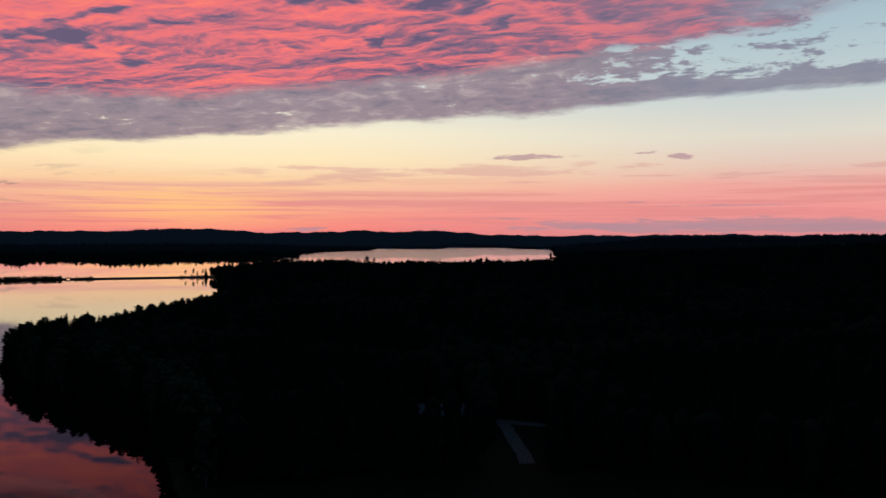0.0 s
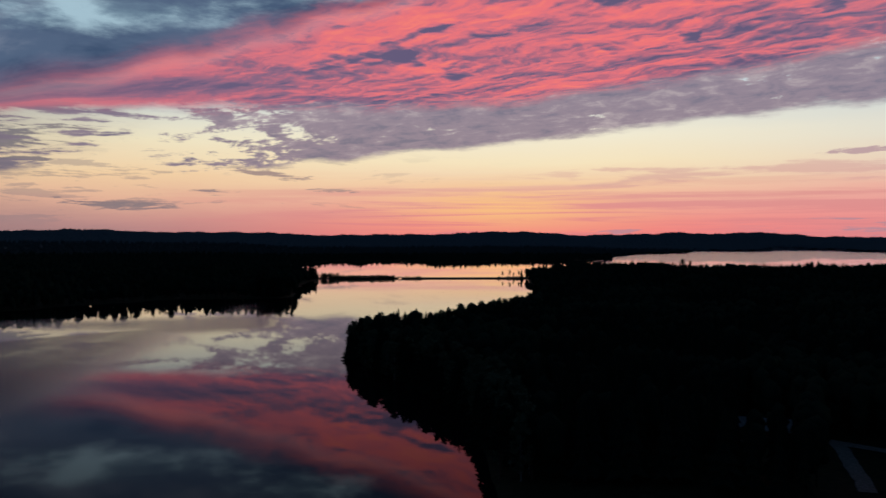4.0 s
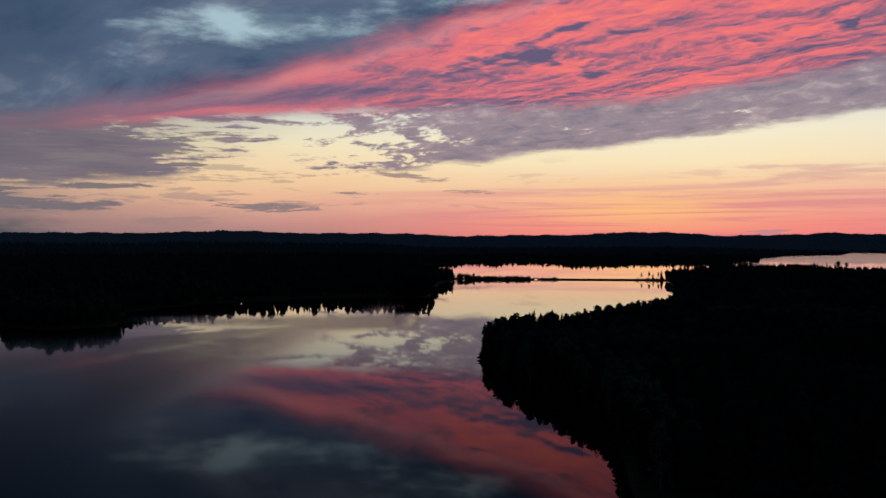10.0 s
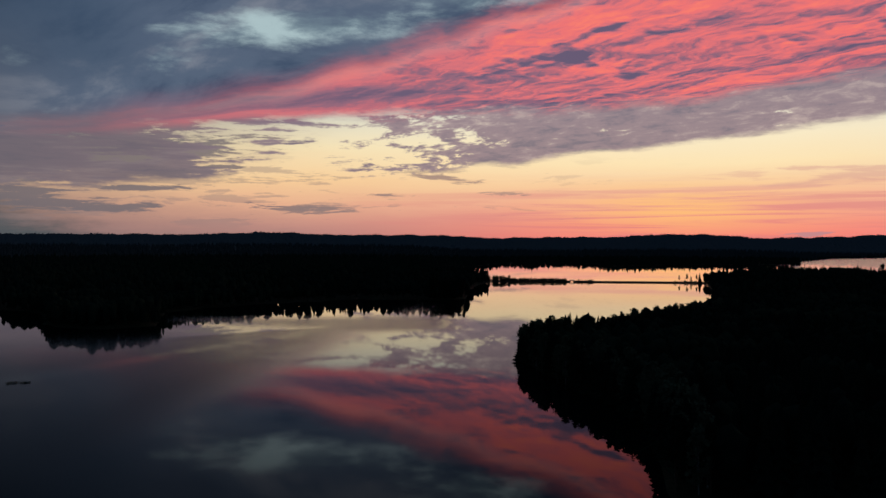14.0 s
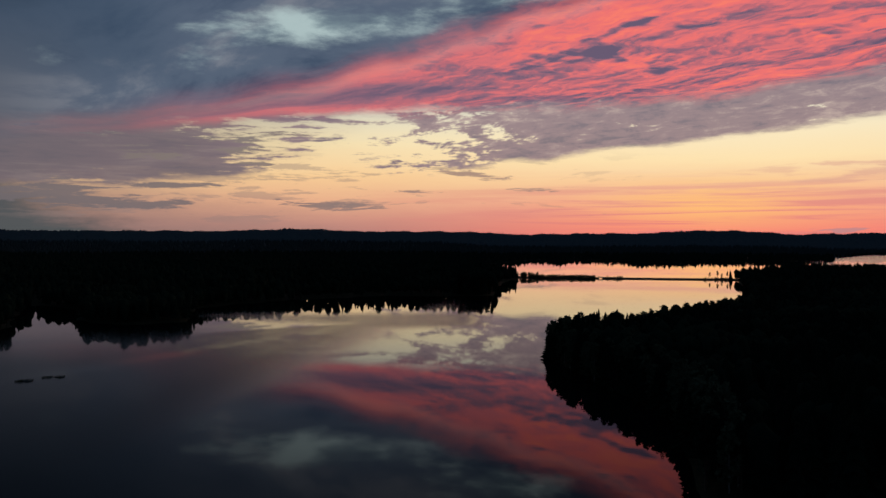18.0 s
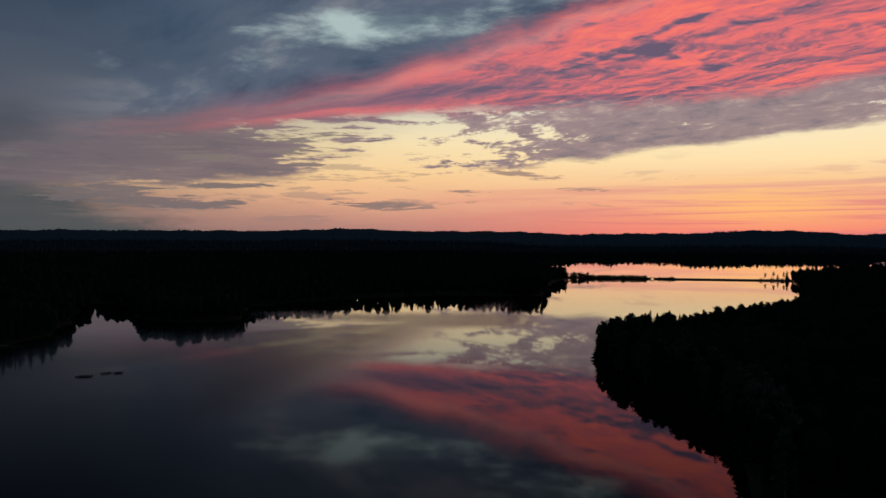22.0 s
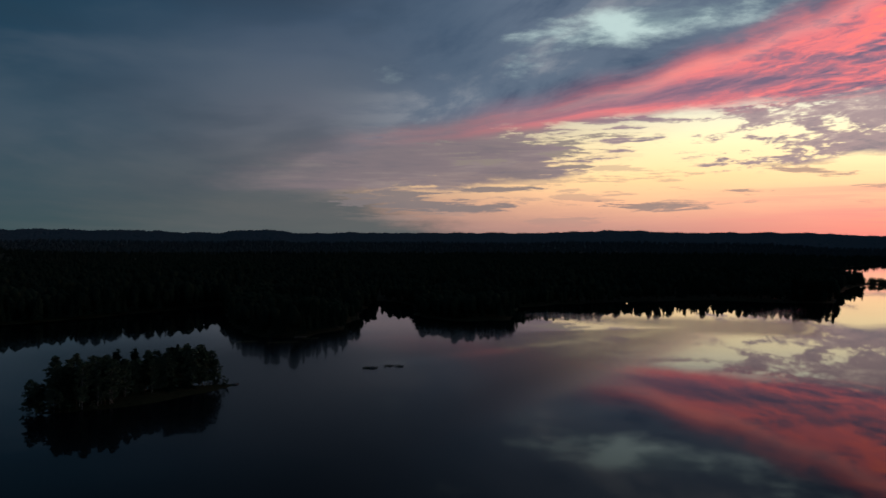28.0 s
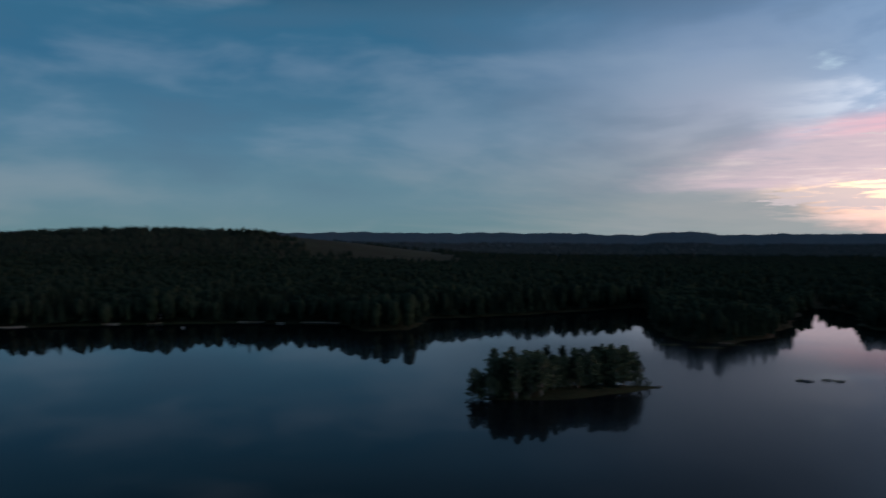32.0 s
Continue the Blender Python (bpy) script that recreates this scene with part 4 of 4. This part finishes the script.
def reed_bed(a, d, ln_, wd, h, n, seed):
    """A low bed of upright reeds round a few stones."""
    x0, y0 = polar(a, d)
    r = random.Random(seed)
    v, f = [], []
    for k in range(n):
        t_, q_ = r.uniform(0, 6.28), math.sqrt(r.uniform(0, 1))
        x, y = ln_ * q_ * math.cos(t_), wd * q_ * math.sin(t_)
        hh, b_ = h * r.uniform(0.5, 1.0), r.uniform(0, 6.28)
        wx, wy = 0.05 * math.cos(b_), 0.05 * math.sin(b_)
        o = len(v)
        v += [(x - wx, y - wy, -0.3), (x + wx, y + wy, -0.3), (x + r.uniform(-.15, .15), y + r.uniform(-.15, .15), hh)]
        f.append((o, o + 1, o + 2))
    ob = new("reed_bed", mesh_np("reed_bed", v, f, M_REED))
    ob.matrix_basis = pose(x0, y0, 0, 0, 0, a + 8)
    return tagged(ob, "low bed of olive reeds standing in the lake", "reeds", kind="stuff")


def boulder(x, y, s, seed, where):
    bm = bmesh.new()
    bmesh.ops.create_icosphere(bm, subdivisions=2, radius=1.0)
    for v in bm.verts:
        n_ = noise.noise(v.co * 1.3 + Vector((seed, 0, 0)))
        v.co *= 1 + 0.35 * n_
        v.co.x *= 1.5
        v.co.z *= 0.5
    me = bpy.data.meshes.new("boulder")
    bm.to_mesh(me)
    bm.free()
    me.materials.append(M_ROCK)
    ob = new("boulder", me)
    ob.matrix_basis = pose(x, y, 0.08 * s, 0, 0, seed * 47) @ Matrix.Diagonal((s, s, s, 1))
    return tagged(ob, "dark rounded granite boulder " + where, "rock", "boulders in the lake")


for a, d, ln_, wd, n, sd in ((61.9, 293, 2.8, 1.0, 260, 1), (60.6, 297, 2.0, 0.7, 150, 2), (59.9, 296, 1.8, 0.6, 130, 3), (67.8, 372, 7.5, 1.6, 500, 4), (70.2, 378, 5.0, 1.4, 320, 5), (66.0, 385, 4, 1.2, 260, 8)):
    reed_bed(a, d, ln_, wd, 0.9, n, sd)
for a, d, s, sd in ((61.75, 292, 0.9, 1), (62.05, 293.5, 0.7, 2), (60.5, 297, 0.6, 3), (59.8, 296, 0.55, 4), (71.0, 266.5, 0.8, 5), (70.85, 268, 0.5, 6)):
    boulder(*polar(a, d), s, sd, "breaking the calm surface")

# ---- causeway with its bridge ----
CA, CB = polar(30.3, 950), polar(15.4, 946)
cw_len = math.hypot(CB[0] - CA[0], CB[1] - CA[1])
cw_turn = math.degrees(math.atan2(CB[1] - CA[1], CB[0] - CA[0]))
cw_m = pose(CA[0], CA[1], 0, 0, 0, cw_turn)
GAP0, GAP1 = cw_len * 0.396, cw_len * 0.411       # the opening under the bridge


def bank(x0, x1):
    bm = bmesh.new()
    n = max(2, int((x1 - x0) / 4))
    prof = ((-9.0, -2.5), (-4.4, 0.8), (-3.2, 1.25), (3.2, 1.25), (4.4, 0.8), (9.0, -2.5))
    r = random.Random(int(x0) + 3)
    rows = []
    for k in range(n + 1):
        x = x0 + (x1 - x0) * k / n
        rows.append([bm.verts.new((x, y + r.uniform(-.4, .4) * (abs(y) > 4), z + r.uniform(-.15, .15) * (abs(y) > 4))) for y, z in prof])
    for p0, p1 in zip(rows, rows[1:]):
        for m_ in range(len(prof) - 1):
            bm.faces.new((p0[m_], p1[m_], p1[m_ + 1], p0[m_ + 1]))
    bm.faces.new(rows[0])
    bm.faces.new(rows[-1][::-1])
    return bm


cause = holder("causeway", cw_m, "low earth causeway carrying a gravel road across the lake", "causeway")
cause["kind"] = "structure"
part("embankment", bank(0, GAP0), M_EARTH, cause)
part("embankment", bank(GAP1, cw_len), M_EARTH, cause)
for x0, x1 in ((0, GAP0), (GAP1, cw_len)):
    bm = bmesh.new()
    box(bm, x0, x1, -2.6, 2.6, 1.22, 1.31)
    part("roadway", bm, M_GRAVEL, cause, "pale gravel roadway")
bridge = holder("bridge", cw_m @ pose(0, 0, 0), "small flat concrete road bridge with steel railings", "bridge")
bm = bmesh.new()
box(bm, GAP0 - 1.5, GAP1 + 1.5, -3.4, 3.4, 1.0, 1.55)
bmesh.ops.bevel(bm, geom=bm.edges[:], offset=0.06, segments=1, affect="EDGES")
part("deck", bm, M_CONCRETE, bridge)
for x in (GAP0 - 0.7, GAP1 + 0.7):
    bm = bmesh.new()
    box(bm, x - 0.8, x + 0.8, -3.6, 3.6, -2.0, 0.99)
    bmesh.ops.bevel(bm, geom=bm.edges[:], offset=0.06, segments=1, affect="EDGES")
    part("abutment", bm, M_CONCRETE, bridge)
for y in (-3.25, 3.25):
    rail = bmesh.new()
    tube(rail, [(GAP0 - 1.4, y, 2.55), (GAP1 + 1.4, y, 2.55)], [0.06, 0.06], 6)
    rail_ob = part("railing", rail, M_STEEL, bridge, "galvanised steel railing")
    lower = bmesh.new()
    tube(lower, [(GAP0 - 1.4, y, 2.1), (GAP1 + 1.4, y, 2.1)], [0.04, 0.04], 6)
    part("rail", lower, M_STEEL, rail_ob)
    for k in range(6):
        bm = bmesh.new()
        xx = GAP0 - 1.2 + (GAP1 - GAP0 + 2.4) * k / 5
        tube(bm, [(xx, y, 1.53), (xx, y, 2.55)], [0.045, 0.045], 6)
        part("post", bm, M_STEEL, rail_ob)
cw_r = random.Random(4)
for k in range(290):
    u = cw_r.choice((cw_r.uniform(0.0, 0.385), cw_r.uniform(0.10, 0.385))) if k % 2 else cw_r.choice((cw_r.uniform(0.0, 0.38), cw_r.uniform(0.04, 0.39), cw_r.uniform(0.0, 0.2), cw_r.uniform(0.42, 0.5), cw_r.uniform(0.85, 1.0)))
    p_ = cw_m @ Vector((u * cw_len, cw_r.choice((-4.8, 4.8)) + cw_r.uniform(-.6, .6), 0.45))
    h = cw_r.uniform(2.2, 4.2) * (1.6 if u < 0.12 else 1.0) * (0.7 if u > 0.4 else 1.0)
    tree("bush" if h < 5 else "birch", p_.x, p_.y, p_.z - 0.1, h, "on the causeway bank", "shrubs on the causeway")


# ---- buildings ----
def cottage(name, x, y, z, turn, ln_, wd, wall_h, roof_h, wall_mat, label):
    ob = holder(name, pose(x, y, z, 0, 0, turn), label, "house")
    a_, b_ = ln_ / 2, wd / 2
    bm = bmesh.new()
    box(bm, -a_ - 0.05, a_ + 0.05, -b_ - 0.05, b_ + 0.05, -0.6, 0.35)
    part("plinth", bm, M_CONCRETE, ob, "grey concrete plinth")
    for nm, dims in (("wall", (-a_, a_, -b_, -b_ + 0.2)), ("wall", (-a_, a_, b_ - 0.2, b_))):
        bm = bmesh.new()
        box(bm, *dims, 0.35, wall_h)
        part(nm, bm, wall_mat, ob)
    for s in (-1, 1):
        bm = bmesh.new()
        pts = [(-b_ + 0.2, 0.35), (b_ - 0.2, 0.35), (b_ - 0.2, wall_h), (0, wall_h + roof_h * 0.94), (-b_ + 0.2, wall_h)]
        f0 = [bm.verts.new((s * a_ - s * 0.2, q_[0], q_[1])) for q_ in pts]
        f1 = [bm.verts.new((s * a_, q_[0], q_[1])) for q_ in pts]
        bm.faces.new(f0)
        bm.faces.new(f1[::-1])
        for k in range(5):
            bm.faces.new((f0[k], f0[(k + 1) % 5], f1[(k + 1) % 5], f1[k]))
        bmesh.ops.recalc_face_normals(bm, faces=bm.faces[:])
        part("gable_wall", bm, wall_mat, ob)
        bm = bmesh.new()                                  # roof slope with overhang
        e_ = b_ + 0.5
        zz = wall_h - roof_h * 0.5 / b_
        v = [bm.verts.new(q_) for q_ in ((-a_ - 0.5, s * e_, zz), (a_ + 0.5, s * e_, zz), (a_ + 0.5, 0, wall_h + roof_h), (-a_ - 0.5, 0, wall_h + roof_h))]
        w = [bm.verts.new(q_.co + Vector((0, 0, 0.14))) for q_ in v]
        bm.faces.new(v)
        bm.faces.new(w[::-1])
        for k in range(4):
            bm.faces.new((v[k], v[(k + 1) % 4], w[(k + 1) % 4], w[k]))
        bmesh.ops.recalc_face_normals(bm, faces=bm.faces[:])
        roof = part("roof", bm, M_ROOF, ob, "grey sheet-metal roof slope")
        for k in range(int(ln_ / 0.6)):
            bm = bmesh.new()
            xx = -a_ - 0.3 + k * 0.6
            tube(bm, [(xx, s * e_, zz + 0.16), (xx, 0.0, wall_h + roof_h + 0.16)], [0.025, 0.025], 4)
            part("seam", bm, M_ROOF, roof)
    bm = bmesh.new()
    box(bm, a_ * 0.35, a_ * 0.35 + 0.6, -0.3, 0.3, wall_h + roof_h * 0.7, wall_h + roof_h + 0.9)
    part("chimney", bm, M_CONCRETE, ob, "grey chimney")
    for s in (-1, 1):
        for k in range(3):
            xx = -a_ * 0.65 + k * a_ * 0.65
            isdoor = s < 0 and k == 1
            bm = bmesh.new()
            z0, z1 = (0.4, 2.4) if isdoor else (1.1, 2.2)
            ww = 0.5 if isdoor else 0.6
            yy = sorted((s * b_, s * (b_ + 0.05)))
            box(bm, xx - ww, xx + ww, yy[0], yy[1], z0, z1)
            q_ = part("door" if isdoor else "window", bm, M_WOOD if isdoor else M_PAINT, ob)
            if not isdoor:
                for px_ in (-0.28, 0.28):
                    bm = bmesh.new()
                    yy = sorted((s * (b_ + 0.05), s * (b_ + 0.065)))
                    box(bm, xx + px_ - 0.23, xx + px_ + 0.23, yy[0], yy[1], z0 + 0.08, z1 - 0.08)
                    part("pane", bm, M_GLASS, q_)
    return ob


for name, a, d, turn, ln_, wd, wh, rh, mat, label in (
        ("farm_building", 0.3, 192, 3, 12.0, 6.0, 2.8, 1.8, M_REDPAINT, "long red wooden shed with a grey metal roof in a clearing"),
        ("cottage", 67.5, 424, 60, 6.5, 4.5, 2.6, 1.5, M_PAINT, "small white wooden cottage among trees on the point"),
        ("cottage", 45.0, 770, 40, 7.5, 5.0, 2.8, 1.8, M_PAINT, "white lakeside cottage in the woods"),
        ("boathouse", 15.8, 392, 10, 5.5, 4.0, 2.3, 1.3, M_WOOD, "grey wooden hut with a metal roof in the headland wood"),
        ("cottage", 104.6, 518, 100, 7.0, 5.0, 2.7, 1.6, M_PAINT, "pale lakeside cottage above the beach")):
    x, y = polar(a, d)
    cottage(name, x, y, ground_at(x, y) + 0.4, turn, ln_, wd, wh, rh, mat, label)


def strip(name, pts, width, mat, label, lift=0.12):
    """A road or beach strip laid on the ground along pts (azimuth, metres)."""
    p_ = [Vector(polar(*q_)) for q_ in pts]
    fine_ = []
    for u0, u1 in zip(p_, p_[1:]):
        n = max(2, int((u1 - u0).length / 2.5))
        fine_ += [u0.lerp(u1, k / n) for k in range(n)]
    fine_.append(p_[-1])
    v, f = [], []
    r = random.Random(len(fine_))
    for k, c in enumerate(fine_):
        d_ = (fine_[min(k + 1, len(fine_) - 1)] - fine_[max(k - 1, 0)]).normalized()
        w = Vector((-d_.y, d_.x)) * width / 2
        for s in (-1, -0.4, 0.4, 1):
            q_ = c + w * s * r.uniform(0.85, 1.1)
            v.append((q_.x, q_.y, max(ground_at(q_.x, q_.y), -0.05) + lift))
    for k in range(len(fine_) - 1):
        for m_ in range(3):
            o = k * 4 + m_
            f.append((o, o + 4, o + 5, o + 1))
    return tagged(new(name, mesh_np(name, v, f, mat, True)), label, "beach" if "beach" in name else "road", kind="structure")


strip("road_1", [(-3.9, 197), (-4.4, 190), (-5.0, 177), (-5.6, 167), (-5.9, 160)], 3.2, M_GRAVEL, "pale gravel forest road at a fork")
strip("road_2", [(-3.4, 197), (-5.0, 195), (-7.0, 192)], 3.6, M_GRAVEL, "pale gravel side road at a fork", 0.16)
strip("road_3", [(-21.8, 182), (-24.5, 184), (-27.5, 187)], 3.5, M_GRAVEL, "narrow gravel track in the wood")
strip("beach_1", [(95.2, 477.5), (93.8, 474), (92.6, 470)], 5.0, M_SAND, "narrow pale sandy beach below the wood")
strip("beach_2", [(114.5, 509), (113.2, 507), (112.2, 506.5)], 4.5, M_SAND, "short pale sandy beach below the wood")
strip("beach_3", [(107.8, 502), (106.8, 500.5)], 4.0, M_SAND, "short pale sandy beach below the wood")
strip("beach_4", [(99.4, 489.5), (97.6, 484.5)], 3.5, M_SAND, "narrow stony beach below the wood")


def rowing_boat(a, d, turn):
    x, y = polar(a, d)
    ob = holder("rowing_boat", pose(x, y, 0.05, 0, 0, turn), "white rowing boat lying moored by the shore", "boat")
    bm = bmesh.new()
    outer, inner = [], []
    for k in range(9):
        u = k / 8
        w = 0.75 * math.sin(math.pi * min(1, 0.22 + 0.78 * u)) ** 0.7 + 0.02
        zz = 0.45 + 0.25 * (2 * u - 1) ** 2
        xx = -2.2 + 4.4 * (1 - u)
        for lst, s_ in ((outer, 1.0), (inner, 0.88)):
            lst.append([bm.verts.new(q_) for q_ in ((xx, -w * s_, zz), (xx, -w * 0.6 * s_, 0.02 + (1 - s_)), (xx, w * 0.6 * s_, 0.02 + (1 - s_)), (xx, w * s_, zz))])
    for lst, flip in ((outer, 1), (inner, -1)):
        for r0, r1 in zip(lst, lst[1:]):
            for m_ in range(3):
                bm.faces.new((r0[m_], r1[m_], r1[m_ + 1], r0[m_ + 1])[::flip])
    for r0, r1, i0, i1 in zip(outer, outer[1:], inner, inner[1:]):
        bm.faces.new((r0[0], i0[0], i1[0], r1[0]))
        bm.faces.new((r0[3], r1[3], i1[3], i0[3]))
    part("hull", bm, M_PAINT, ob)
    for xx in (-0.9, 0.4):
        bm = bmesh.new()
        box(bm, xx, xx + 0.28, -0.6, 0.6, 0.30, 0.34)
        part("thwart", bm, M_WOOD, ob)


rowing_boat(102.9, 466, 20)
rowing_boat(96.6, 478, 75)


def jetty(a, d, turn, n=7):
    x, y = polar(a, d)
    ob = holder("jetty", pose(x, y, 0, 0, 0, turn), "weathered grey plank jetty standing in the shallows", "jetty")
    for k in range(n * 4):
        bm = bmesh.new()
        box(bm, k * 0.3, k * 0.3 + 0.27, -0.7, 0.7, 0.52, 0.57)
        part("plank", bm, M_WOOD, ob)
    for y_ in (-0.55, 0.55):
        bm = bmesh.new()
        box(bm, 0, n * 1.2, y_ - 0.05, y_ + 0.05, 0.36, 0.515)
        part("beam", bm, M_WOOD, ob)
        for k in range(n // 2 + 1):
            bm = bmesh.new()
            tube(bm, [(k * 2.4 + 0.3, y_, -2.2), (k * 2.4 + 0.3, y_, 0.5)], [0.07, 0.07], 6)
            part("post", bm, M_WOOD, ob)


jetty(104.2, 496, -75)
jetty(66.2, 388, -115, 5)
